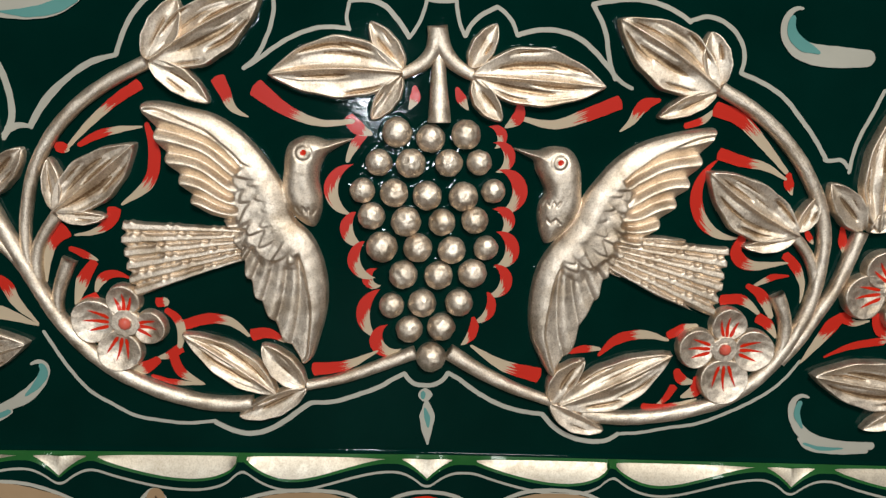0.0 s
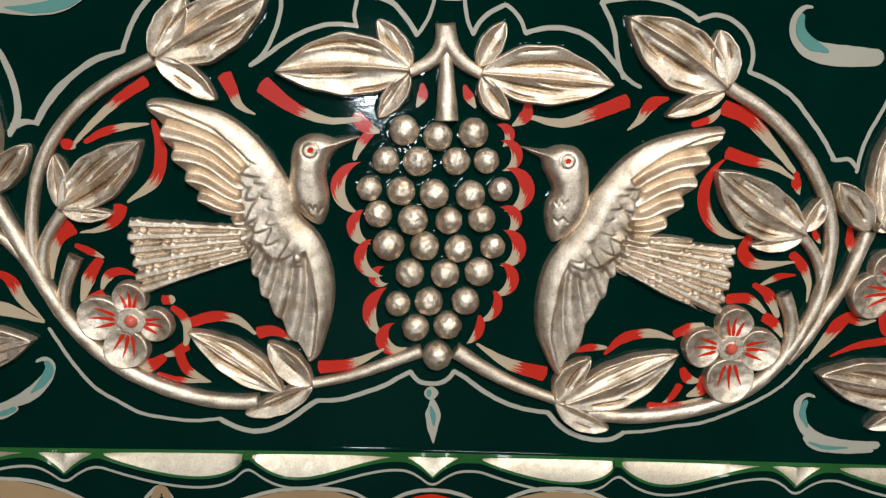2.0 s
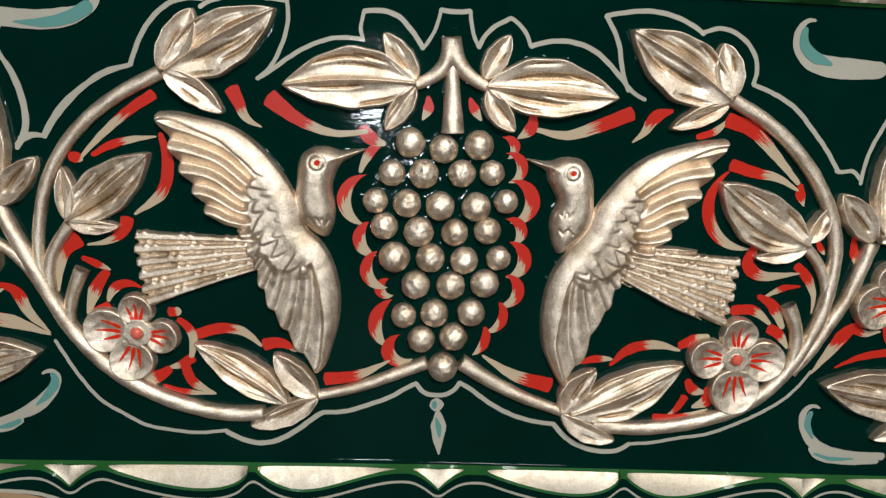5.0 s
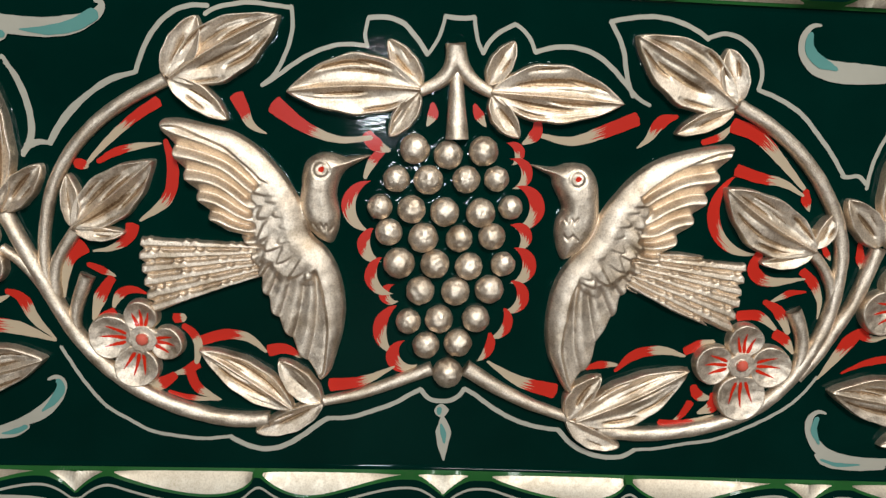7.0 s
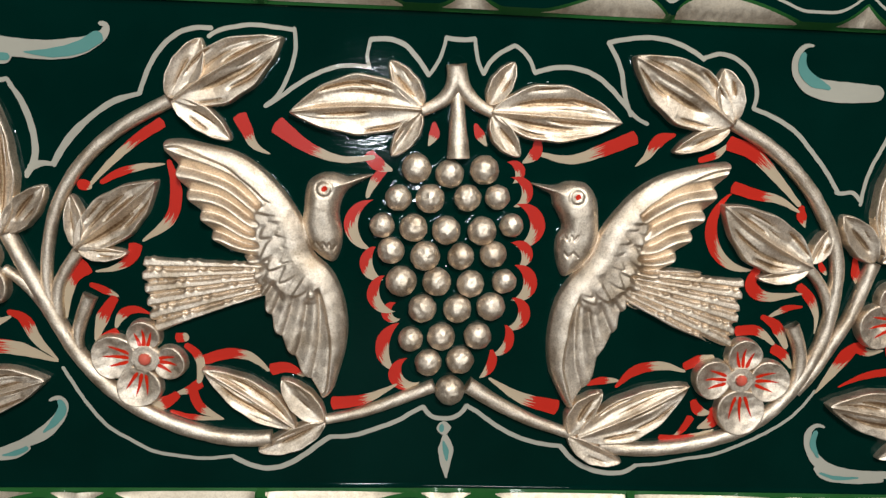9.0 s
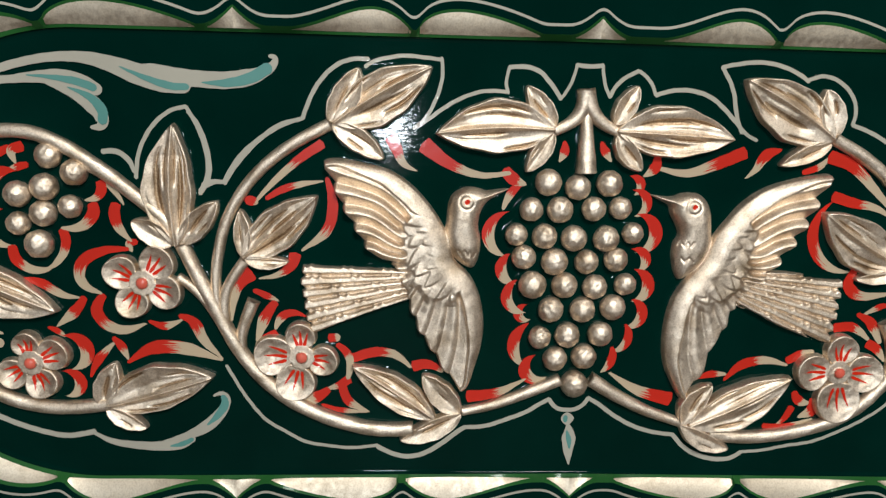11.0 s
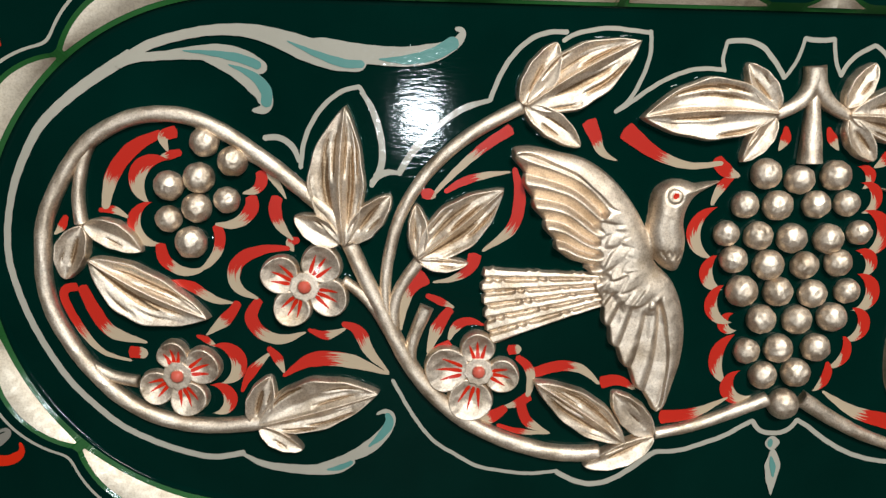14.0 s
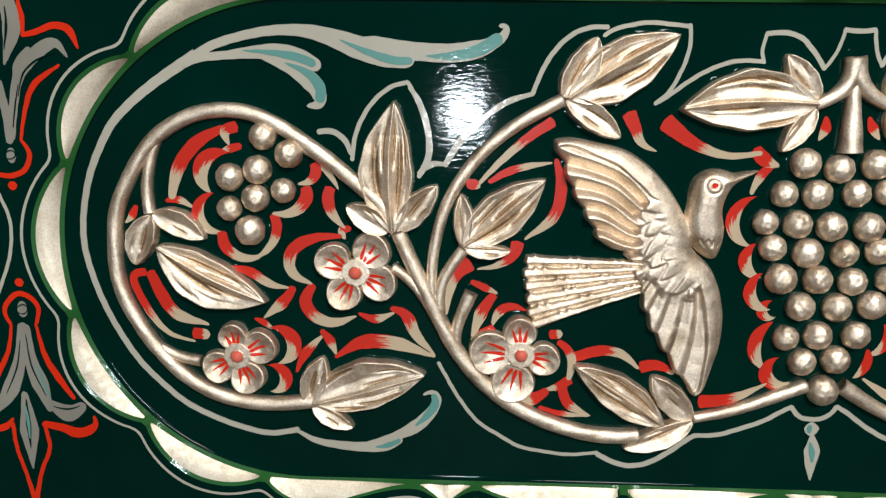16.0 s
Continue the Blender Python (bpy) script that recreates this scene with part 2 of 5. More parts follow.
def stop(s, half):
    """A gilded stop between two chamfers: two facets that meet in a ridge."""
    for way in (-1, 1):
        v, f = [], []
        for i in range(9):
            u = i / 8
            t = s + way * half * u
            p, nm = opening(t)
            d = max(0.05, depth(t) - 0.4)
            for j in range(4):
                o = green(s) + d * j / 3
                q = p + nm * o
                v.append(at(q[0], q[1], slope_height(o, t) + 0.3 + 2.6 * (1 - u) ** 1.5 * (0.4 + 0.6 * (1 - j / 3))))
            if i:
                for j in range(3):
                    a, b = (i - 1) * 4 + j, i * 4 + j
                    f.append((a, b, b + 1, a + 1))
        part("gilded_stop", mesh_of("gilded_stop", v, f, [LEAFGOLD], smooth=False), FRAME, "gold leaf diamond stop")


for s0, s1, _, _ in CHAMFERS:
    facet(s0 + 1, s1 - 1, LEAFGOLD)
for s0, _ in STOPS:
    stop(s0, 17)


# ---------- painted work ----------
def ribbon(name, points, widths, mat, h, parent, label="", red=None, blunt=1.0, finish=1.0):
    """A brush line of changing width with round ends; blunt: how square its start is left."""
    line_at = flowing(points)
    n = len(line_at)
    w = spread_over(widths, n)
    for _ in range(max(4, n // 12)):
        w[1:-1] = 0.25 * w[:-2] + 0.5 * w[1:-1] + 0.25 * w[2:]
    half = w / 2
    side = sides(line_at)
    run = np.concatenate([[0], np.cumsum(np.linalg.norm(np.diff(line_at, axis=0), axis=1))])
    start = np.clip(run / np.maximum(half * blunt, 0.05), 0, 1)
    end = np.clip((run[-1] - run) / np.maximum(half * finish, 0.05), 0, 1)
    half = half * np.sqrt(np.clip(1 - (1 - start) ** 2, 0.02, 1)) * np.sqrt(np.clip(1 - (1 - end) ** 2, 0.02, 1))
    v, f, uv = [], [], []
    rag = random.random() * 9
    for i in range(n):
        for j in (-1, -0.4, 0.4, 1):
            e = half[i] + 0.08 * math.sin(run[i] * 0.6 + rag + 2 * j) * min(1, half[i])
            q = line_at[i] + side[i] * e * j
            v.append(at(q[0], q[1], h))
            uv.append((run[i] / run[-1] + (0.5 - red if red is not None else 0), 0.5 + 0.5 * j + rag))
        if i:
            for k in range(3):
                a, b = (i - 1) * 4 + k, i * 4 + k
                f.append((a, b, b + 1, a + 1))
    return part(name, mesh_of(name, v, f, [mat], uv), parent, label)


LAYER = [0.0]


def paint_height(base):
    LAYER[0] = (LAYER[0] + 0.013) % 0.26
    return base + LAYER[0]


def line(points, w0, w1=None):
    w0 = w0 * 0.74
    p = [np.array(q, float) for q in points]
    for end, near in ((0, 1), (-1, -2)):
        way = p[end] - p[near]
        p[end] = p[end] + way / np.linalg.norm(way) * w0 * 0.35
    ribbon("painted_line", p, (w0 * 0.95, w0, w0, (w1 or w0) * 0.95), CREAM, paint_height(0.25), PANEL, "", None, 0.2, 0.2)


def stroke(points, widths, red):
    ribbon("brush_stroke", points, widths, TWOTONE, paint_height(0.55), PANEL, "", red, 0.35)


def frame_line():
    """The cream line that follows the scalloped edge all round."""
    n = int(LOOP / 2)
    v, f = [], []
    for i in range(n):
        s = i * LOOP / n
        p, nm = opening(s)
        mid = sum(depth(s + d) for d in (-4, -2, 0, 2, 4)) / 5 + 2 * green(s) + 6.0
        for o in (mid - 0.95, mid + 0.95):
            q = p + nm * o
            v.append(at(q[0], q[1], FACE + 0.3))
        a, b = 2 * i, 2 * ((i + 1) % n)
        f.append((a, b, b + 1, a + 1))
    part("painted_line", mesh_of("painted_line", v, f, [CREAM]), FRAME, "cream line along the scalloped edge")


def fleur(points, widths, mat):
    over = 0.75 if mat is LACQUER or mat is AQUA else 0.4
    ribbon("painted_ornament", points, [w * (0.86 if mat is RED else 0.6 if mat is LACQUER else 1.12 if mat is GREY else 1) for w in widths], mat, FACE + paint_height(over), FRAME)


def arc(p, q, r, n):
    """n + 1 points on the circle from p through q to r."""
    (ax, az), (bx, bz), (cx, cz) = p, q, r
    d = 2 * (ax * (bz - cz) + bx * (cz - az) + cx * (az - bz))
    ux = ((ax * ax + az * az) * (bz - cz) + (bx * bx + bz * bz) * (cz - az) + (cx * cx + cz * cz) * (az - bz)) / d
    uz = ((ax * ax + az * az) * (cx - bx) + (bx * bx + bz * bz) * (ax - cx) + (cx * cx + cz * cz) * (bx - ax)) / d
    a, m, e = (math.atan2(z - uz, x - ux) for x, z in (p, q, r))
    rad = math.hypot(ax - ux, az - uz)
    full = 2 * math.pi
    sweep = (e - a) % full
    if (m - a) % full > sweep:
        sweep -= full
    return [np.array((ux + rad * math.cos(a + sweep * i / n), uz + rad * math.sin(a + sweep * i / n))) for i in range(n + 1)]


def cres(points, thick, red):
    """A crescent stroke that hugs something round: its start, the middle of its outer edge, its end."""
    s, m, e = (np.array(q) for q in points)
    mid = (s + e) / 2
    out = (m - mid) / (np.linalg.norm(m - mid) + 1e-9)
    n = 22
    edges = arc(s, m, e, n), arc(s - out * 0.28 * thick, m - out * thick, e - out * 0.08 * thick, n)
    h = paint_height(0.55)
    rag = random.random() * 9
    v, f, uv = [], [], []
    for i in range(n + 1):
        t = i / n
        wob = 0.12 * math.sin(t * 17 + rag)
        for j in range(5):
            q = edges[0][i] + (edges[1][i] - edges[0][i]) * j / 4 + out * wob * (1 - j / 4)
            v.append(at(q[0], q[1], h))
            uv.append((t + 0.5 - red + 0.34 * (j / 4 - 0.5), j / 4 + rag))
        if i:
            for k in range(4):
                a, b = (i - 1) * 5 + k, i * 5 + k
                f.append((a, b, b + 1, a + 1))
    part("brush_stroke", mesh_of("brush_stroke", v, f, [TWOTONE], uv), PANEL)


def scroll(points, widths, inner, inner_widths):
    h = paint_height(0.85)
    outer = ribbon("painted_scroll", points, widths, CREAM, h, PANEL, "cream painted scroll")
    ribbon("inner_stroke", inner, inner_widths, AQUA, h + 0.3, outer, "sea-green inner brush stroke")


# ---------- carved work ----------
def relief(name, height, box_mm, step, mats, parent=None, label="", which=None, least=-0.95):
    """A carved piece: its height in millimetres over the panel as a function of place."""
    x0, x1, z0, z1 = box_mm
    xs, zs = np.arange(x0, x1 + step, step), np.arange(z0, z1 + step, step)
    X, Z = np.meshgrid(xs, zs)
    H = np.clip(height(X, Z), -1.0, None)
    cell = np.maximum.reduce([H[:-1, :-1], H[1:, :-1], H[:-1, 1:], H[1:, 1:]]) > least
    r, c = np.nonzero(cell)
    w = len(xs)
    corner = np.stack([r * w + c, r * w + c + 1, (r + 1) * w + c + 1, (r + 1) * w + c], 1)
    used, ids = np.unique(corner, return_inverse=True)
    ids = ids.reshape(corner.shape)
    v = np.stack([X.ravel()[used] / 1000, -H.ravel()[used] / 1000, Z.ravel()[used] / 1000], 1)
    pick = None
    if which is not None:
        pick = which(X.ravel()[corner[:, 0]], Z.ravel()[corner[:, 0]]).astype(int).tolist()
    return part(name, mesh_of(name, v.tolist(), ids.tolist(), mats, which=pick), parent, label)


def cut_ground(sd, box_mm, reach=2.6):
    """The ground close round a carving: chiselled, with the lacquer lying thick and uneven. sd: millimetres inside the carving."""
    x0, x1, z0, z1 = box_mm

    def height(X, Z):
        d = sd(X, Z)
        lump = 0.5 + 0.3 * grain(X, Z, 4.3, 1.0) + 0.16 * grain(X + Z, Z - X, 2.4, 4.0) + 0.25 * grain(X - 2 * Z, X, 6.7, 2.0)
        fade = np.clip((d + reach * (0.75 + 0.35 * grain(X, Z, 7, 3))) / 1.3, 0, 1)
        return np.where(d > 3.0, -1.0, (0.30 * lump + 0.12) * fade - 0.1)

    relief("chiselled_ground", height, (x0 - 3, x1 + 3, z0 - 3, z1 + 3), 0.65, [LACQUER], PANEL, "", None, -0.1)


def grain(X, Z, size, seed):
    """Soft uneven hand tooling, -1 to 1."""
    a = np.sin(X / size * 2.1 + seed + 1.3 * np.sin(Z / size * 1.7 + seed * 2))
    b = np.sin(Z / size * 2.6 - seed + 1.1 * np.sin(X / size * 1.3 - seed))
    return 0.5 * (a + b)


def edge(sd, width):
    t = np.clip(sd / width, 0, 1)
    return np.where(sd < 0, sd * 2.0, 0) + 0.0, t * (2 - t)


# chisel cuts in a leaf: how far along, how far out on either side, length, width
LEAF_CUTS = [(0.46, 0.44, 0.30, 0.085), (0.62, 0.20, 0.20, 0.05), (0.34, 0.76, 0.16, 0.05), (0.70, 0.55, 0.18, 0.05), (0.42, -0.38, 0.32, 0.09), (0.62, -0.66, 0.22, 0.055), (0.30, -0.72, 0.15, 0.05), (0.68, -0.25, 0.20, 0.045)]
SPOON_CUTS = [(0.48, 0.10, 0.28, 0.11), (0.55, -0.45, 0.16, 0.06)]


def gouges(s, w, seed, cuts):
    """Spindle-shaped chisel cuts, 0 to 1; w: from -1 at one edge of the leaf over 0 to 1."""
    deep = np.zeros(np.shape(s))
    for k, (along, out, length, wide) in enumerate(cuts):
        along, out = along + 0.06 * math.sin(seed * 3 + k * 2), out + 0.06 * math.sin(seed * 5 + k)
        middle = out + 0.30 * math.copysign(1, out) * (s - along)
        one = np.exp(-((w - middle) / (wide * 1.35)) ** 2) * np.clip(1 - ((s - along) / length) ** 2, 0, 1) ** 0.7
        deep = np.maximum(deep, one * (0.65 + 0.35 * math.sin(seed * 2 + 1.7 * k)))
    return deep


def leaf(base_x, base_z, tip_x, tip_z, left, right, tall, parent, seed, spoon):
    ax, az = tip_x - base_x, tip_z - base_z
    long = math.hypot(ax, az)
    ux, uz = ax / long, az / long
    bulge, full = (0.90, 0.62) if spoon else (0.88, 0.80)

    def height(X, Z):
        s = ((X - base_x) * ux + (Z - base_z) * uz) / long
        t = -(X - base_x) * uz + (Z - base_z) * ux
        t = t - 0.035 * long * np.sin(math.pi * np.clip(s, 0, 1)) * math.sin(seed * 1.7)
        sc = np.clip(s, 1e-4, 1)
        body = np.sin(math.pi * sc ** bulge) ** full
        room = np.where(t > 0, left, right) * body
        room = room * (1 + 0.025 * np.sin(s * 23 + seed))
        sd = (room - np.abs(t)) * 0.85
        out = np.maximum(-s, s - 1) * long
        sd = np.where(out > 0, np.minimum(sd, -out), sd)
        u = np.clip(np.abs(t) / np.maximum(room, 0.3), 0, 1)
        below, rim = edge(sd, 0.9)
        side = np.where(t > 0, 1.0, -1.0)
        down = np.where(side * (ux if abs(ux) > 0.25 else -uz) < 0, 1.0, 0.0)
        if spoon:
            top = 0.42 + 0.40 * u ** 1.7 + 0.08 * np.sin(math.pi * sc) - 0.06 * down * u
            top = top - 0.16 * gouges(sc, u * side, seed, SPOON_CUTS)
        else:
            scoop = np.sin(math.pi * np.clip(u, 0, 1) ** (0.72 + 0.1 * math.sin(seed * 2.3)))
            top = 0.70 - (0.30 + 0.05 * np.sin(seed + side)) * scoop * np.clip(3.2 * sc, 0.3, 1) * np.clip(4 * (1 - sc), 0.25, 1) + 0.10 * np.sin(math.pi * sc) - 0.10 * down * u
            top = top + 0.10 * np.exp(-(t / 0.75) ** 2) * np.clip(1.1 - 0.8 * sc, 0, 1)
            top = top - 0.17 * gouges(sc, u * side, seed, LEAF_CUTS) * np.clip((sd - 0.5) / 1.2, 0, 1)
            top = top + 0.012 * grain(X, Z, 6.0, seed) 
        return below + rim * tall * top

    # picks the cuts that get the ochre darkened for shade
    def shaded_cut(x, z):
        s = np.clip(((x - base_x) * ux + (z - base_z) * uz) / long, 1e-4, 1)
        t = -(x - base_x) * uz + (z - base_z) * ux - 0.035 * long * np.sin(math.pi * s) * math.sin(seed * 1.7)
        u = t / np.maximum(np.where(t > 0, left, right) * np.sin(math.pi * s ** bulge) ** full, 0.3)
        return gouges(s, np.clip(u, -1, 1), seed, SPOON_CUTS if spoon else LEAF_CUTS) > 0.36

    pad = max(left, right) + 4
    xs = (min(base_x, tip_x) - pad * abs(uz) - 3, max(base_x, tip_x) + pad * abs(uz) + 3)
    zs = (min(base_z, tip_z) - pad * abs(ux) - 3, max(base_z, tip_z) + pad * abs(ux) + 3)
    cut_ground(lambda X, Z: np.where((h := height(X, Z)) < 0, h / 2.0, 1 + h), (*xs, *zs))
    return relief("leaf", height, (*xs, *zs), 0.5, [GOLD, SHADED_OCHRE], parent, "", shaded_cut)


SEEDS = [1.0]


def spray(large, *small):
    root = part_group("leaf_spray", "gilded carved spray of one long leaf and two leaflets", "leaves", "leaf sprays on the panel")
    for tall, one in [(10.5, large)] + [(9.5, o) for o in small]:
        SEEDS[0] += 1.618
        leaf(*one, tall, root, SEEDS[0], one is not large)


def vine(points, r0, r1):
    """A half-round stem, a little uneven from the chisel."""
    line_at = flowing(points, 1.6, 20)
    n = len(line_at)
    side = sides(line_at)
    rad = 1.08 * spread_over((r0, (r0 + r1) / 2, r1), n)
    v, f = [], []
    m = 13
    for i in range(n):
        for j in range(m):
            a = math.pi * (-0.12 + 1.24 * j / (m - 1))
            r = rad[i] * (1 + 0.022 * math.sin(i * 0.35 + j * 1.1 + points[0][0]) + 0.015 * math.sin(i * 0.8 + j * 2))
            q = line_at[i] + side[i] * r * math.cos(a)
            v.append(at(q[0], q[1], 1.2 + r * 1.08 * math.copysign(abs(math.sin(a)) ** 0.72, math.sin(a)) + 0.14 * noise.noise(Vector((q[0] / 5, q[1] / 5, j)))))
        if i:
            for j in range(m - 1):
                a, b = (i - 1) * m + j, i * m + j
                f.append((a, a + 1, b + 1, b))
    for k, first in ((0, True), (n - 1, False)):
        ring_ids = [k * m + j for j in range(m)]
        f.append(tuple(ring_ids if first else ring_ids[::-1]))
    part("stem", mesh_of("stem", v, f, [GOLD]), VINE)
    lo, hi = line_at.min(0) - max(r0, r1) - 3, line_at.max(0) + max(r0, r1) + 3
    cut_ground(lambda X, Z: (r0 + r1) / 2 * 1.02 - away(X, Z, line_at[::4]), (lo[0], hi[0], lo[1], hi[1]), 2.2)


def grapes(label, rows):
    root = part_group("grape_bunch", label, "grapes", "grape bunches on the panel")
    balls = [(x, z, r * 0.93) for row in rows for x, z, r in row]
    cut_ground(lambda X, Z: np.maximum.reduce([r - np.hypot(X - x, Z - z) for x, z, r in balls]) * 0.8,
               (min(g[0] for g in balls) - 18, max(g[0] for g in balls) + 18, min(g[1] for g in balls) - 18, max(g[1] for g in balls) + 18), 4.0)
    for x, z, r in balls:
        chips = []
        turn_by = random.random() * 6
        for k in range(22):
            up = 1 - (k + 0.5) / 22 * 1.15
            a = k * 2.39996 + turn_by + random.uniform(-0.25, 0.25)
            flat = math.sqrt(max(0.0, 1 - up * up))
            chips.append((Vector((flat * math.cos(a), flat * math.sin(a), up)), random.uniform(0.945, 0.99)))
        v, f = [at(x, z, r * 1.1)], []
        rings, around = 18, 40
        for i in range(1, rings + 1):
            a = (i / rings) * math.radians(112)
            for j in range(around):
                b = 2 * math.pi * j / around
                way = Vector((math.sin(a) * math.cos(b), math.sin(a) * math.sin(b), math.cos(a)))
                rr = r * 1.03 * min([1.0] + [off / max(0.2, way.dot(n)) for n, off in chips])
                rr += r * 0.05 * noise.noise(way * 2.4 + Vector((x, z, 0))) + r * 0.015 * noise.noise(way * 6 + Vector((z, x, 5)))
                v.append(at(x + rr * math.sin(a) * math.cos(b), z + rr * math.sin(a) * math.sin(b), r * 0.25 + rr * 0.85 * math.cos(a)))
            for j in range(around):
                p, q = (i - 2) * around + j + 1, (i - 2) * around + (j + 1) % around + 1
                f.append((p, p + around, q + around, q) if i > 1 else (0, j + 1, (j + 1) % around + 1))
        part("grape", mesh_of("grape", v, f, [GOLD]), root)


def flower(centre, petals):
    root = part_group("carved_flower", "gilded carved four-petalled flower with red painted streaks", "flower", "flowers on the panel")
    cx, cz = centre[0]
    for k, (px, pz) in enumerate(petals):
        dx, dz = px - cx, pz - cz
        far = math.hypot(dx, dz)
        ux, uz = dx / far, dz / far
        ra, rb = far * 0.72, far * 0.76

        def height(X, Z, px=px, pz=pz, ux=ux, uz=uz, ra=ra, rb=rb, k=k):
            a = (X - px) * ux + (Z - pz) * uz
            b = -(X - px) * uz + (Z - pz) * ux
            r = np.sqrt((a / ra) ** 2 + (b / rb) ** 2) * (1 + 0.03 * np.sin(3 * np.arctan2(b, a) + k + cx))
            sd = (1 - r) * ra
            below, rim = edge(sd, 1.3)
            cup = 7.0 - 3.7 * np.clip(1.06 - r, 0, 1) ** 0.9 + 1.3 * a / ra
            return below + rim * (cup + 0.15 * grain(X, Z, 3, k + cx))

        petal = relief("petal", height, (px - 1.15 * far, px + 1.15 * far, pz - 1.15 * far, pz + 1.15 * far), 0.55, [GOLD], root)
        for w in (-0.42, 0.0, 0.4):
            v, f = [], []
            for i in range(7):
                u = i / 6
                a, b = (-0.66 + (1.12 - 0.5 * abs(w)) * u) * ra, (0.5 * w + 0.75 * w * u) * rb * 0.9
                half = 1.35 * (1 - u) ** 0.65 * min(1, 0.5 + 4 * u) + 0.08
                for e in (-1, 1):
                    x, z = px + a * ux - (b + e * half) * uz, pz + a * uz + (b + e * half) * ux
                    v.append(at(x, z, float(height(np.array(x), np.array(z))) + 0.35))
                if i:
                    f.append((2 * i - 2, 2 * i, 2 * i + 1, 2 * i - 1))
            part("petal_streak", mesh_of("petal_streak", v, f, [RED]), petal, "thin red painted streak")

    far = max(math.hypot(px - cx, pz - cz) for px, pz in petals) * 2.0
    cut_ground(lambda X, Z: np.maximum.reduce([0.82 * math.hypot(px - cx, pz - cz) - np.hypot(X - px, Z - pz) for px, pz in petals]),
               (cx - far, cx + far, cz - far, cz + far))

    def knob(X, Z):
        r = np.hypot(X - cx, Z - cz) * (1 + 0.035 * np.sin(9 * np.arctan2(Z - cz, X - cx)))
        ring = 4.4 + 2.4 * np.sqrt(np.clip(1 - (r / 4.9) ** 2, 0, 1)) - np.clip(r - 4.9, 0, 9) * 3.0
        return np.where(r < 9, np.maximum(ring, 5.6 + 3.2 * np.sqrt(np.clip(1 - (r / 4.1) ** 2, 0, 1))), -1)

    relief("flower_centre", knob, (cx - 9, cx + 9, cz - 9, cz + 9), 0.4, [GOLD, ROSE], root, "rose-red painted raised flower centre",
           lambda x, z: np.hypot(x + 0.2 - cx, z + 0.2 - cz) < 4.0)


def inside(X, Z, outline):
    """Signed distance to a closed outline, positive inside."""
    p = np.array(outline, float)
    best, hit = np.full(X.shape, 1e9), np.zeros(X.shape, bool)
    for (ax, az), (bx, bz) in zip(p, np.roll(p, -1, 0)):
        dx, dz = bx - ax, bz - az
        t = np.clip(((X - ax) * dx + (Z - az) * dz) / (dx * dx + dz * dz + 1e-9), 0, 1)
        best = np.minimum(best, np.hypot(X - ax - t * dx, Z - az - t * dz))
        cross = (az > Z) != (bz > Z)
        hit ^= cross & (X < ax + (Z - az) * dx / (dz if abs(dz) > 1e-9 else 1e-9))
    return np.where(hit, best, -best)


def closed(points, steps=5):
    p = list(points)
    c = curve(p[-2:] + p + p[:2], steps)
    return c[2 * steps:-2 * steps - 1] if len(c) > 4 * steps else c


def away(X, Z, path):
    best = np.full(X.shape, 1e9)
    for (ax, az), (bx, bz) in zip(path[:-1], path[1:]):
        dx, dz = bx - ax, bz - az
        t = np.clip(((X - ax) * dx + (Z - az) * dz) / (dx * dx + dz * dz + 1e-9), 0, 1)
        best = np.minimum(best, np.hypot(X - ax - t * dx, Z - az - t * dz))
    return best


def ridge(q):
    """Feathers one below the other: a lit convex face, then a scooped face that falls back under the next."""
    f = q - np.floor(q)
    return np.where(f < 0.42, np.sin(math.pi / 2 * np.clip(f / 0.42, 0, 1)) ** 0.8, np.interp(f, (0.42, 0.55, 0.9, 1.0), (1.0, 0.82, 0.12, 0.0)))


def step_down(q):
    """Tail feathers that overlap like steps: a short rise, a broad level face, and a fall under the next."""
    f = q - np.floor(q)
    return np.interp(f, (0.0, 0.22, 0.62, 1.0), (0.0, 0.85, 1.0, 0.0))


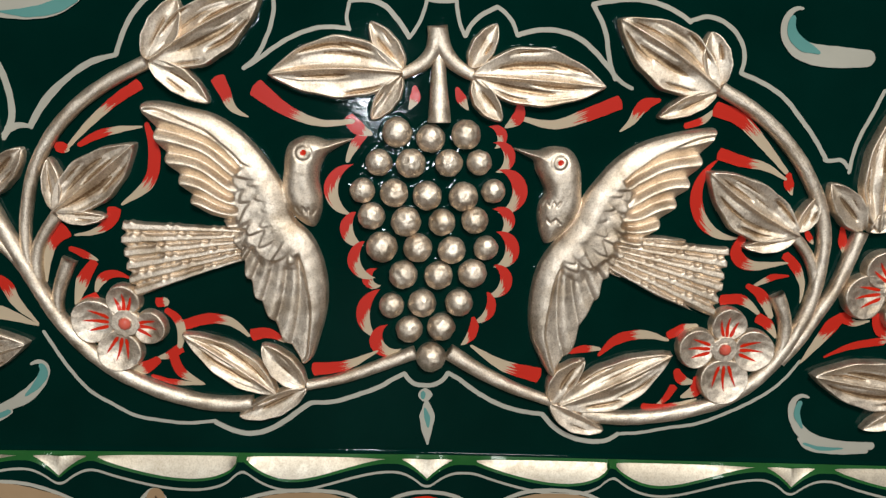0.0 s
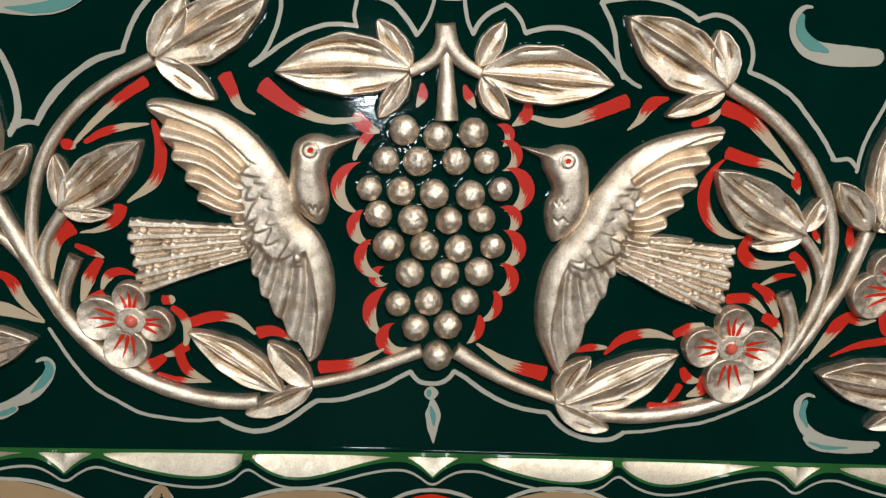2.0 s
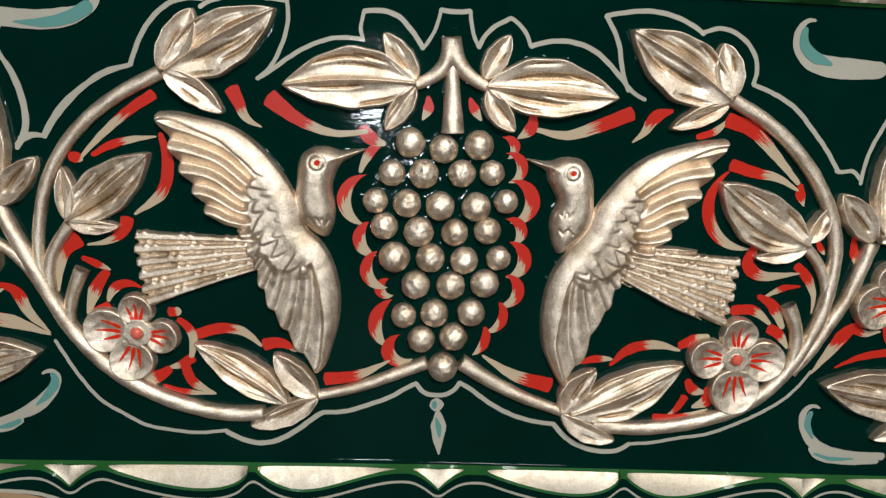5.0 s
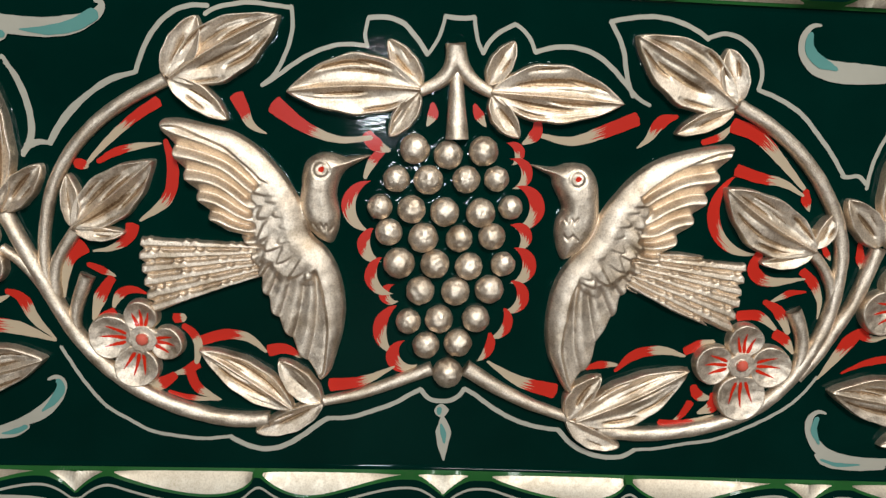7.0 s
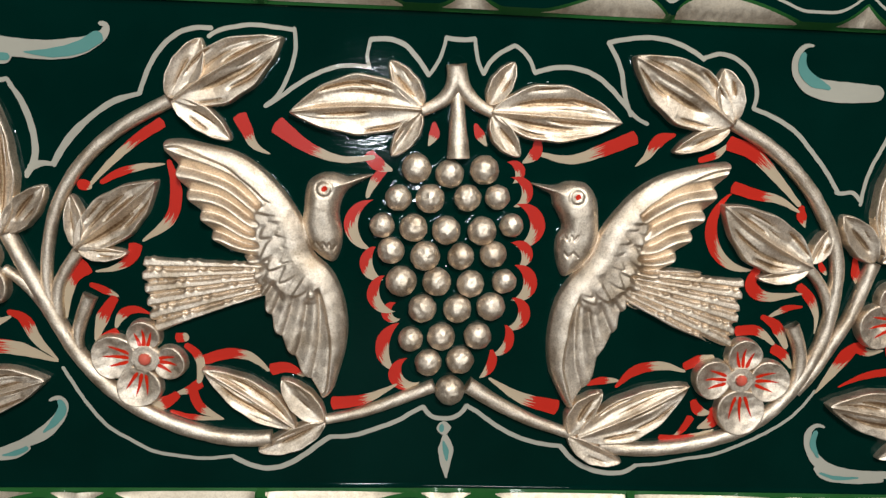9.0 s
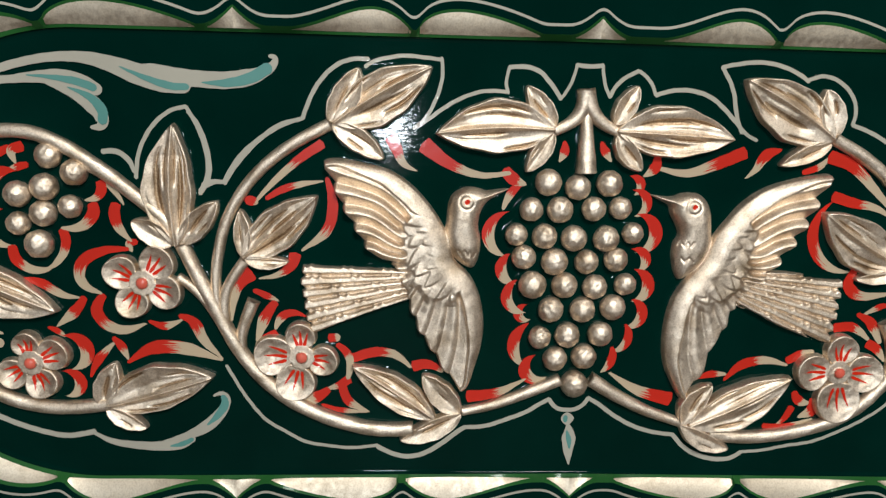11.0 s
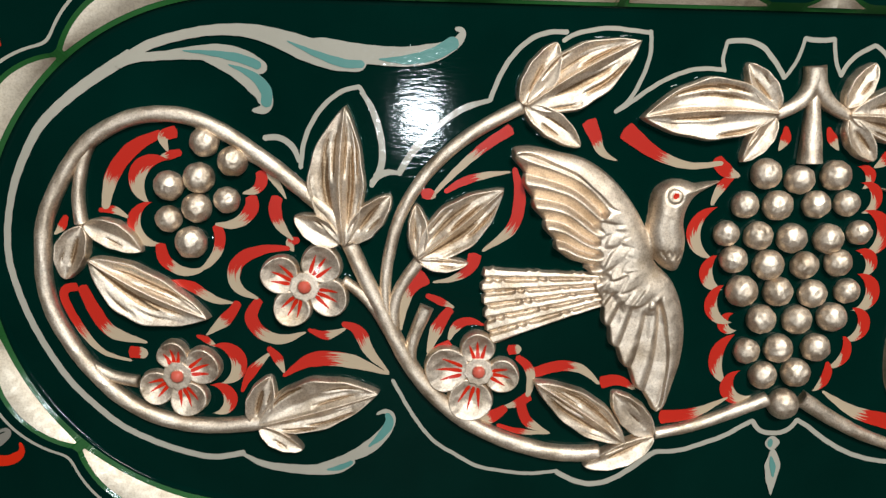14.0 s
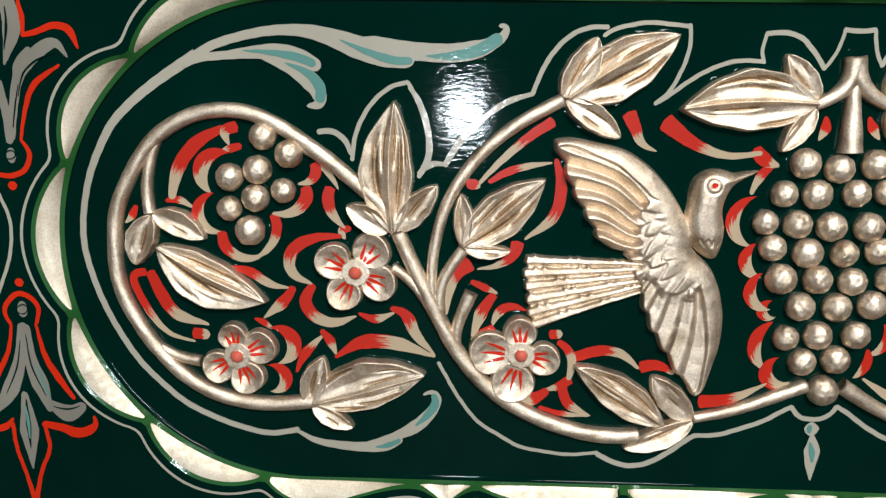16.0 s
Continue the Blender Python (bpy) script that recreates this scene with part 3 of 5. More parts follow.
def bird(b):
    lead = curve(b["upper_edge"] + b["outer_edge"], 6)
    torso = closed(b["upper_edge"] + b["outer_edge"] + b["inner_edge"] + b["hind_edge"], 4)
    tail, head = closed(b["tail"]), closed(b["head"])
    over_wing, under_wing = curve(b["band"], 6), curve(b["under"], 6)
    over_low, under_low = curve(b["low_band"], 6), curve(b["low_under"], 6)
    spine, collars = curve(b["spine"], 6), b["collars"]
    tip, low_tip = b["upper_edge"][0], b["outer_edge"][-1]
    rx, rz = b["tail_root"]
    ends = [math.atan2(z - rz, x - rx) for x, z in (b["tail"][0], b["tail_low"])]
    ex, ez = b["eye"]
    flip = b["flip"]

    def sharp_scales(X, Z):
        """Overlapping pointed feathers that lie from the head towards the tail."""
        p, c = (-X * flip * 0.90 - Z * 0.43) / 13.0, (X * flip * 0.43 - Z * 0.90) / 8.8
        p, c = p + 0.30 * np.sin(c * 1.9 + 1) + 0.12 * np.sin(c * 4.3), c + 0.34 * np.sin(p * 1.7 + 0.4 * c)
        top, done = np.zeros(X.shape), np.zeros(X.shape, bool)
        for back in (1, 0):
            row = np.floor(p) - back
            dp = p - row
            cc = c + 0.5 * (row % 2) + 0.17 * np.sin(row * 2.7)
            dc = np.abs(cc - np.floor(cc) - 0.5) * 2
            reach = 1.75 - 0.75 * dc ** 1.6 + 0.22 * np.sin(np.floor(cc) * 3.1 + row)
            hit = (dp < reach) & ~done
            one = (0.15 + 0.85 * np.clip(dp / 1.7, 0, 1)) * np.clip((reach - dp) / 0.22, 0, 1) ** 0.7 * (1 - 0.25 * dc ** 2) * (0.75 + 0.25 * np.sin(np.floor(cc) * 5.3 + row * 2))
            top = np.where(hit, one, top)
            done |= hit
        return 1.9 * top

    def scales(X, Z):
        """The same with the edges worn soft under the gilding."""
        near = ((0, 0), (0.7, 0), (-0.7, 0), (0, 0.7), (0, -0.7))
        return sum(sharp_scales(X + dx, Z + dz) for dx, dz in near) / len(near)

    def between(X, Z, first, last, count):
        a, c = away(X, Z, first), away(X, Z, last)
        return count * a / (a + c + 1e-6), a

    def height(X, Z):
        # tail, six feathers with toothed edges
        sd = inside(X, Z, tail)
        ang = np.arctan2(Z - rz, X - rx)
        span = (ends[1] - ends[0] + math.pi) % (2 * math.pi) - math.pi
        q = (((ang - ends[0] + math.pi) % (2 * math.pi)) - math.pi) / span * 6.0
        r = np.hypot(X - rx, Z - rz)
        lap = np.floor(q + 0.12)
        tooth = sum(np.exp(-((((r + lap * 8.7 + 3 * np.sin(lap * 4)) + o) % 28 - 12) / 1.5) ** 2) for o in (0, 5.6)) * np.clip(1.3 - np.abs(q - np.round(q)) / 0.35, 0, 1)
        p = step_down(q + 0.17 * tooth + 0.012 * np.sin(r * 0.5 + lap * 3))
        below, rim = edge(sd - 2.4 * (1 - p), 1.3)
        H = np.maximum(-8.0, below + rim * (2.8 + 3.5 * p - 0.008 * r))
        # wings and back: a smooth rounded edge all along the outside, feathers behind it
        sd = inside(X, Z, torso)
        d = away(X, Z, lead)
        ends_off = np.minimum(np.hypot(X - tip[0], Z - tip[1]), np.hypot(X - low_tip[0], Z - low_tip[1]))
        wide = np.clip(3.0 + 0.19 * ends_off, 3.0, 13.0)
        band = 4.0 + 5.4 * np.sin(math.pi / 2 * np.clip(d / wide, 0, 1) ** 0.85)
        qw, aw = between(X, Z, over_wing, under_wing, b["feathers"])
        ql, al = between(X, Z, over_low, under_low, 5.0)
        lower = np.clip((aw - al) / 6 + 0.5, 0, 1)
        p, pl = ridge(qw + 0.42), ridge(ql + 0.3)
        feather = (2.2 + 6.6 * p) * (1 - lower) + (5.6 + 1.7 * pl) * lower
        mid = away(X, Z, spine)
        cover = np.clip((b["cover"] - mid + 2.0 * grain(X, Z, 6, 1)) / 5, 0, 1)
        inner = feather * (1 - cover) + (7.2 + 1.6 * np.exp(-np.clip(d - wide, 0, 99) / 7) + 1.15 * scales(X, Z) * np.clip((d - wide + 4) / 9, 0, 1)) * cover
        blend = np.clip((d - wide) / (1.6 + 8 * cover) + 0.5, 0, 1)
        cut = 2.4 * ((1 - p) * (1 - lower) + 0.7 * (1 - pl) * lower) * (d > wide + 2) * (1 - cover)
        below, rim = edge(sd - cut, 1.5)
        H = np.maximum(H, below + rim * (band * (1 - blend) + inner * blend + 0.12 * grain(X, Z, 5, 2)))
        # head, throat and beak
        sd = inside(X, Z, head)
        u = 1 - np.clip(sd / 9.5, 0, 1)
        e = np.hypot(X - ex, Z - ez)
        bulk = np.where(sd > 0, (10.8 - 2.4 * np.clip((e - 12) / 32, 0, 1)) * np.sqrt(np.clip(1 - u * u, 0, 1)), sd * 2.0)
        bulk = bulk - 0.5 * np.exp(-((e - 4.9) / 0.9) ** 2) + 0.2 * np.exp(-((e - 3.2) / 0.8) ** 2) - 0.5 * np.exp(-(e / 1.5) ** 2)
        for path in collars:
            bulk = bulk - 0.7 * np.exp(-(away(X, Z, path) / 0.8) ** 2) * (sd > 2)
        bulk = bulk + 0.08 * grain(X, Z, 4.4, 1) * np.clip((sd - 2) / 4, 0, 1)
        join = 0.5 * (H + bulk + np.sqrt((H - bulk) ** 2 + 9.0)) - 0.9
        return np.where(np.minimum(H, bulk) > 1, np.maximum(join, np.maximum(H, bulk)), np.maximum(H, bulk))

    allp = np.array(b["upper_edge"] + b["outer_edge"] + b["tail"] + b["head"])
    x0, z0 = allp.min(0) - 4
    x1, z1 = allp.max(0) + 6
    cut_ground(lambda X, Z: np.where((h := height(X, Z)) < 0, np.maximum(h / 2.0, -3), 1 + h), (x0, x1, z0, z1))
    ob = relief("carved_bird", height, (x0, x1, z0, z1), 0.5, [GOLD, RED], None, "", lambda x, z: np.hypot(x - ex, z - ez) < 1.8 + 0.2 * np.sin(2 * np.arctan2(z - ez, x - ex)))
    return tagged(ob, b["label"], "bird carving", "birds on the panel")


# ---------- carved vines ----------
VINE = part_group("vine_stem", "gilded carved vine stem applied to the green panel", "vine")
vine([(-176.0, 118.0), (-203.0, 103.0), (-225.0, 85.0), (-241.0, 64.0), (-250.0, 44.0), (-254.0, 26.0), (-256.0, 11.0), (-254.0, -18.0), (-242.0, -40.0), (-230.0, -57.0)], 4.0, 3.0)
vine([(-278.0, 34.0), (-271.0, 18.0), (-262.0, -0.0), (-254.0, -17.0), (-242.0, -40.0), (-230.0, -57.0), (-210.0, -76.0), (-185.0, -90.0), (-158.0, -99.0), (-136.0, -102.0), (-117.0, -101.0)], 4.6, 4.9)
vine([(-235.0, 24.0), (-243.0, 13.0), (-250.0, -1.0), (-249.0, -29.0), (-239.0, -47.0)], 3.7, 3.1)
vine([(-230.0, -5.0), (-236.0, -19.0), (-240.0, -32.0), (-239.0, -45.0)], 4.3, 3.2)
vine([(-82.0, -88.0), (-57.0, -82.0), (-34.0, -73.0), (-10.0, -63.0)], 3.1, 4.2)
vine([(11.0, -62.0), (30.0, -74.0), (53.0, -86.0), (83.0, -97.0)], 5.1, 3.2)
vine([(103.0, -105.0), (125.0, -108.0), (152.0, -107.0), (183.0, -101.0), (210.0, -90.0), (231.0, -71.0), (245.0, -48.0), (254.0, -24.0), (257.0, -1.0), (257.0, 22.0), (251.0, 43.0), (241.0, 61.0), (227.0, 79.0), (203.0, 100.0), (174.0, 116.0)], 4.7, 4.1)
vine([(235.0, 24.0), (247.0, 11.0), (255.0, -5.0), (255.0, -23.0)], 3.4, 3.4)
vine([(281.0, 27.0), (276.0, 8.0), (269.0, -14.0), (260.0, -31.0), (251.0, -49.0), (239.0, -66.0)], 4.7, 3.5)
vine([(230.0, -17.0), (239.0, -37.0), (239.0, -56.0), (230.0, -73.0)], 4.7, 3.5)
vine([(-281.0, 37.0), (-285.0, 46.0), (-292.0, 54.0), (-304.0, 64.0), (-318.0, 76.0), (-336.0, 89.0), (-357.0, 102.0), (-374.0, 108.0), (-392.0, 109.0), (-414.0, 103.0), (-434.0, 89.0), (-449.0, 67.0), (-459.0, 46.0), (-462.0, 23.0), (-461.0, -3.0), (-452.0, -26.0), (-437.0, -49.0), (-417.0, -69.0), (-393.0, -81.0), (-363.0, -85.0), (-332.0, -82.0)], 4.4, 4.6)
vine([(-426.0, 97.0), (-433.0, 85.0), (-437.0, 71.0), (-439.0, 59.0), (-438.0, 43.0)], 2.9, 3.6)
vine([(-320.0, 75.0), (-331.0, 83.0), (-341.0, 88.0)], 3.2, 3.2)
vine([(-282.0, 11.0), (-271.0, 3.0), (-261.0, -9.0), (-251.0, -26.0)], 3.0, 3.3)
vine([(-444.0, -40.0), (-433.0, -49.0), (-422.0, -54.0), (-409.0, -56.0)], 2.7, 3.5)
vine([(-3.0, 145.0), (-3.0, 135.0), (-9.0, 124.0), (-18.0, 119.0), (-24.0, 116.0)], 5.9, 3.1)
vine([(-3.0, 145.0), (-1.0, 135.0), (6.0, 125.0), (15.0, 119.0), (22.0, 116.0)], 5.8, 3.1)
vine([(-2.0, 132.0), (-1.0, 111.0), (-0.0, 88.0)], 3.0, 6.8)
# ---------- leaf sprays: base, tip, half widths on either side ----------
spray((-23.0, 117.0, -105.0, 113.0, 17.5, 19.9), (-23.0, 119.0, -44.0, 146.0, 6.8, 8.8), (-24.0, 115.0, -42.0, 88.0, 8.1, 6.4))
spray((19.0, 117.0, 103.0, 113.0, 20.3, 16.2), (18.0, 121.0, 33.0, 148.0, 7.8, 7.8), (20.0, 115.0, 39.0, 90.0, 7.0, 8.4))
spray((-174.0, 118.0, -108.0, 157.0, 15.0, 20.2), (-177.0, 119.0, -157.0, 155.0, 10.1, 10.8), (-175.0, 118.0, -140.0, 95.0, 7.8, 8.8))
spray((174.0, 114.0, 107.0, 154.0, 21.8, 16.5), (174.0, 116.0, 165.0, 149.0, 9.1, 10.5), (173.0, 112.0, 137.0, 96.0, 7.0, 6.3))
spray((-237.0, 25.0, -185.0, 69.0, 15.6, 14.6), (-237.0, 25.0, -238.0, 59.0, 4.7, 8.8), (-237.0, 25.0, -205.0, 23.0, 4.2, 6.3))
spray((238.0, 23.0, 173.0, 63.0, 18.8, 17.3), (237.0, 25.0, 247.0, 49.0, 6.8, 6.8), (237.0, 22.0, 202.0, 15.0, 6.8, 4.5))
spray((-101.0, -93.0, -162.0, -52.0, 13.4, 12.0), (-83.0, -89.0, -111.0, -59.0, 10.1, 9.3), (-82.0, -89.0, -127.0, -110.0, 10.1, 7.0))
spray((87.0, -98.0, 163.0, -60.0, 14.9, 18.9), (83.0, -98.0, 104.0, -66.0, 12.4, 6.2), (82.0, -98.0, 121.0, -117.0, 5.6, 9.6))
spray((-281.0, 32.0, -280.0, 116.0, 19.6, 15.0), (-284.0, 33.0, -311.0, 50.0, 9.0, 9.0), (-279.0, 34.0, -253.0, 64.0, 8.4, 9.8))
spray((-335.0, -83.0, -259.0, -61.0, 20.9, 13.6), (-338.0, -83.0, -327.0, -51.0, 10.1, 8.5), (-335.0, -84.0, -307.0, -100.0, 4.8, 8.8))
spray((-434.0, 22.0, -363.0, -14.0, 12.8, 21.0), (-436.0, 43.0, -402.0, 27.0, 9.4, 8.0), (-437.0, 42.0, -449.0, 9.0, 9.8, 9.8))
spray((291.0, 27.0, 291.0, 109.0, 13.6, 17.4), (281.0, 27.0, 255.0, 58.0, 9.8, 10.2), (286.0, 27.0, 316.0, 53.0, 9.1, 9.1))
spray((348.0, -87.0, 262.0, -74.0, 17.6, 18.8), (350.0, -86.0, 333.0, -54.0, 8.9, 8.9), (349.0, -89.0, 304.0, -114.0, 8.3, 8.3))
# ---------- flowers: centre, then petal centres ----------
flower([(-197.0, -46.0)], [(-198.0, -31.0), (-182.0, -49.0), (-202.0, -65.0), (-217.0, -45.0)])
flower([(198.0, -56.0)], [(199.0, -39.0), (218.0, -57.0), (200.0, -79.0), (179.0, -56.0)])
flower([(-305.0, 7.0)], [(-295.0, 21.0), (-320.0, 14.0), (-313.0, -7.0), (-290.0, 0.0)])
flower([(-384.0, -51.0)], [(-387.0, -38.0), (-369.0, -45.0), (-378.0, -66.0), (-397.0, -59.0)])
flower([(311.0, -13.0)], [(300.0, 2.0), (329.0, -5.0), (318.0, -29.0), (290.0, -17.0)])
# ---------- grapes ----------
grapes("large carved bunch of gilded round grapes hanging between the birds", [[(-26.0, 81.0, 9.8), (-5.0, 78.0, 9.5), (17.0, 81.0, 9.8), (-37.0, 62.0, 8.8), (-17.0, 62.0, 9.8), (7.0, 63.0, 9.1), (26.0, 64.0, 8.4), (-47.0, 44.0, 8.4), (-27.0, 43.0, 9.4), (-6.0, 42.0, 9.8), (17.0, 42.0, 9.8), (36.0, 46.0, 8.1)], [(-41.0, 28.0, 9.1), (-19.0, 25.0, 10.1), (4.0, 25.0, 9.1), (25.0, 27.0, 9.1), (-34.0, 8.0, 10.5), (-11.0, 8.0, 9.8), (11.0, 7.0, 9.4), (33.0, 9.0, 8.4)], [(-20.0, -10.0, 9.8), (3.0, -10.0, 9.8), (25.0, -8.0, 9.8), (-27.0, -31.0, 8.7), (-7.0, -29.0, 9.8), (17.0, -28.0, 9.7), (-15.0, -47.0, 9.4), (6.0, -45.0, 9.8), (0.0, -66.0, 10.5)]])
grapes("small carved bunch of eight gilded grapes", [[(-363.0, 93.0, 9.1), (-347.0, 82.0, 9.4), (-367.0, 72.0, 9.8), (-385.0, 67.0, 9.4), (-351.0, 59.0, 8.3), (-369.0, 54.0, 9.4), (-386.0, 47.0, 8.4), (-373.0, 33.0, 10.2)]])
# ---------- birds ----------
bird(dict(
    label="gilded carved bird in flight, beak pointing towards the grapes", flip=1, feathers=5.0, cover=17.0,
    upper_edge=[(-181.0, 93.0), (-171.0, 95.0), (-154.0, 92.0), (-137.0, 88.0), (-121.0, 78.0), (-107.0, 63.0), (-98.0, 49.0), (-94.0, 40.0)],
    outer_edge=[(-90.0, 26.0), (-79.0, 15.0), (-72.0, 1.0), (-68.0, -18.0), (-69.0, -37.0), (-73.0, -53.0), (-78.0, -68.0), (-83.0, -72.0)],
    inner_edge=[(-87.0, -67.0), (-93.0, -60.0), (-98.0, -54.0), (-103.0, -45.0), (-108.0, -38.0), (-112.0, -31.0), (-116.0, -25.0), (-118.0, -18.0), (-122.0, -10.0), (-123.0, -3.0)],
    hind_edge=[(-128.0, 10.0), (-132.0, 20.0), (-144.0, 24.0), (-152.0, 32.0), (-158.0, 42.0), (-165.0, 54.0), (-172.0, 67.0), (-176.0, 79.0), (-181.0, 88.0)],
    band=[(-183.0, 91.0), (-171.0, 86.0), (-155.0, 81.0), (-139.0, 74.0), (-128.0, 65.0), (-117.0, 52.0)],
    under=[(-149.0, 24.0), (-139.0, 21.0), (-125.0, 20.0), (-114.0, 24.0)],
    low_band=[(-83.0, 4.0), (-80.0, -11.0), (-79.0, -34.0), (-81.0, -53.0), (-83.0, -70.0)],
    low_under=[(-117.0, 7.0), (-123.0, -2.0), (-129.0, -10.0)],
    spine=[(-112.0, 46.0), (-110.0, 24.0), (-99.0, 9.0)],
    tail=[(-196.0, 21.0), (-174.0, 21.0), (-143.0, 20.0), (-125.0, 18.0), (-112.0, 8.0), (-116.0, -2.0), (-140.0, -10.0), (-161.0, -18.0), (-179.0, -26.0), (-188.0, -30.0), (-193.0, -22.0), (-195.0, -13.0), (-196.0, -4.0), (-197.0, 3.0), (-198.0, 12.0)],
    tail_low=(-188.0, -30.0), tail_root=(-72.0, 16.0),
    head=[(-53.0, 76.0), (-62.0, 75.5), (-69.0, 74.5), (-74.0, 76.0), (-81.0, 77.0), (-88.0, 75.0), (-93.0, 71.0), (-95.5, 63.0), (-96.0, 55.0), (-97.0, 44.0), (-93.0, 31.0), (-84.0, 22.0), (-77.0, 20.0), (-73.0, 28.0), (-72.0, 39.0), (-74.0, 50.0), (-73.0, 58.0), (-69.0, 66.0), (-62.0, 71.0)],
    eye=(-83.0, 67.0), collars=[[(-88.0, 33.0), (-85.0, 29.0), (-83.5, 33.0), (-81.0, 29.0), (-80.0, 32.5), (-77.5, 28.5), (-76.0, 31.0)]]))
bird(dict(
    label="gilded carved bird with raised wing, its tail above a flower", flip=-1, feathers=5.0, cover=17.0,
    upper_edge=[(176.0, 90.0), (163.0, 89.5), (145.0, 85.5), (127.0, 79.0), (113.0, 69.0), (102.0, 56.0), (94.0, 44.0), (89.0, 30.0)],
    outer_edge=[(81.0, 19.0), (72.0, 7.0), (67.0, -4.0), (64.0, -19.0), (63.5, -35.0), (66.0, -51.0), (71.0, -62.0), (77.0, -73.0), (82.0, -79.0)],
    inner_edge=[(85.0, -71.0), (91.0, -64.0), (96.0, -55.0), (99.0, -46.0), (101.0, -37.0), (105.0, -30.0), (109.0, -24.0), (111.0, -15.0), (115.0, -7.0), (117.0, 0.0)],
    hind_edge=[(126.0, 8.0), (138.0, 18.0), (147.0, 29.0), (155.0, 41.0), (162.0, 54.0), (167.0, 65.0), (171.0, 76.0), (175.0, 85.0)],
    band=[(178.0, 85.0), (160.0, 80.0), (142.0, 75.0), (128.0, 67.0), (118.0, 58.0), (111.0, 47.0)],
    under=[(145.0, 16.0), (129.0, 15.0), (112.0, 19.0)],
    low_band=[(78.0, 0.0), (75.0, -19.0), (74.0, -47.0), (81.0, -78.0)],
    low_under=[(109.0, 7.0), (117.0, 1.0), (125.0, -4.0)],
    spine=[(110.0, 44.0), (106.0, 22.0), (94.0, 8.0)],
    tail=[(194.0, 14.0), (170.0, 17.0), (144.0, 20.5), (129.0, 18.0), (109.0, 8.0), (113.0, -4.0), (132.0, -12.5), (147.0, -20.0), (167.0, -28.0), (187.0, -35.0), (190.0, -29.0), (191.5, -19.0), (193.0, -11.0), (193.0, -3.0), (194.0, 4.0), (194.0, 9.0)],
    tail_low=(187.0, -35.0), tail_root=(74.0, 20.0),
    head=[(47.0, 73.5), (59.0, 72.5), (64.0, 73.0), (69.0, 75.0), (76.0, 75.5), (83.0, 74.0), (88.0, 69.0), (91.0, 62.0), (92.5, 51.0), (93.0, 38.0), (89.0, 27.0), (82.0, 19.0), (72.0, 13.0), (68.0, 19.0), (66.0, 26.0), (65.0, 33.0), (66.0, 40.0), (69.0, 46.0), (66.0, 54.0), (62.0, 61.0), (60.5, 66.5), (54.0, 70.0)],
    eye=(76.0, 66.0), collars=[[(67.0, 38.0), (69.5, 41.0), (72.0, 38.0), (74.0, 41.0), (76.0, 38.0), (78.0, 41.0)], [(68.0, 27.0), (70.0, 30.0), (73.0, 27.0), (76.0, 30.0), (79.0, 27.0)]]))
# ---------- cream outlines ----------
line([(-271.0, 124.0), (-265.0, 116.0), (-260.0, 103.0), (-258.0, 91.0), (-258.0, 83.0), (-260.0, 76.0), (-265.0, 69.0)], 4.0)
line([(-261.0, 74.0), (-255.0, 77.0), (-248.0, 77.0)], 3.6)
line([(-248.0, 76.0), (-242.0, 86.0), (-233.0, 97.0), (-223.0, 107.0), (-209.0, 116.0), (-195.0, 121.0)], 3.4)
line([(-195.0, 121.0), (-191.0, 132.0), (-186.0, 142.0), (-179.0, 151.0), (-170.0, 158.0), (-160.0, 161.0), (-151.0, 161.0)], 4.0)
line([(-153.0, 156.0), (-147.0, 160.0), (-139.0, 162.0), (-127.0, 164.0), (-113.0, 163.0), (-102.0, 162.0)], 3.6)
line([(-102.0, 163.0), (-101.0, 153.0), (-103.0, 142.0), (-107.0, 132.0), (-112.0, 123.0), (-120.0, 116.0)], 3.4)
line([(-120.0, 116.0), (-112.0, 121.0), (-100.0, 130.0), (-88.0, 137.0), (-73.0, 142.0), (-57.0, 142.0)], 3.6)
line([(-56.0, 141.0), (-58.0, 147.0), (-57.0, 154.0), (-56.0, 158.0)], 3.0)
line([(-56.0, 158.0), (-46.0, 159.0), (-35.0, 156.0), (-28.0, 149.0), (-23.0, 143.0), (-20.0, 138.0)], 4.2)
line([(-20.0, 138.0), (-15.0, 145.0), (-11.0, 155.0), (-10.0, 161.0)], 3.0)
line([(-10.0, 161.0), (-1.0, 160.0), (8.0, 161.0)], 4.0)
line([(8.0, 161.0), (9.0, 153.0), (11.0, 146.0), (14.0, 140.0)], 3.2)
line([(14.0, 140.0), (18.0, 148.0), (25.0, 154.0), (33.0, 158.0)], 3.8)
line([(33.0, 158.0), (39.0, 154.0), (43.0, 149.0), (46.0, 142.0)], 3.4)
line([(46.0, 142.0), (55.0, 145.0), (69.0, 146.0), (84.0, 142.0), (95.0, 134.0), (105.0, 124.0), (112.0, 117.0), (120.0, 113.0)], 4.2, 2.4)
line([(91.0, 162.0), (97.0, 153.0), (101.0, 144.0), (103.0, 134.0), (106.0, 124.0), (109.0, 118.0)], 4.0)
line([(91.0, 162.0), (100.0, 164.0), (117.0, 166.0), (132.0, 164.0), (145.0, 159.0), (153.0, 154.0)], 4.0)
line([(153.0, 155.0), (163.0, 158.0), (174.0, 155.0), (184.0, 147.0), (189.0, 137.0), (189.0, 129.0), (188.0, 125.0)], 3.8)
line([(188.0, 125.0), (202.0, 120.0), (218.0, 111.0), (230.0, 99.0), (241.0, 87.0), (252.0, 72.0)], 4.0)
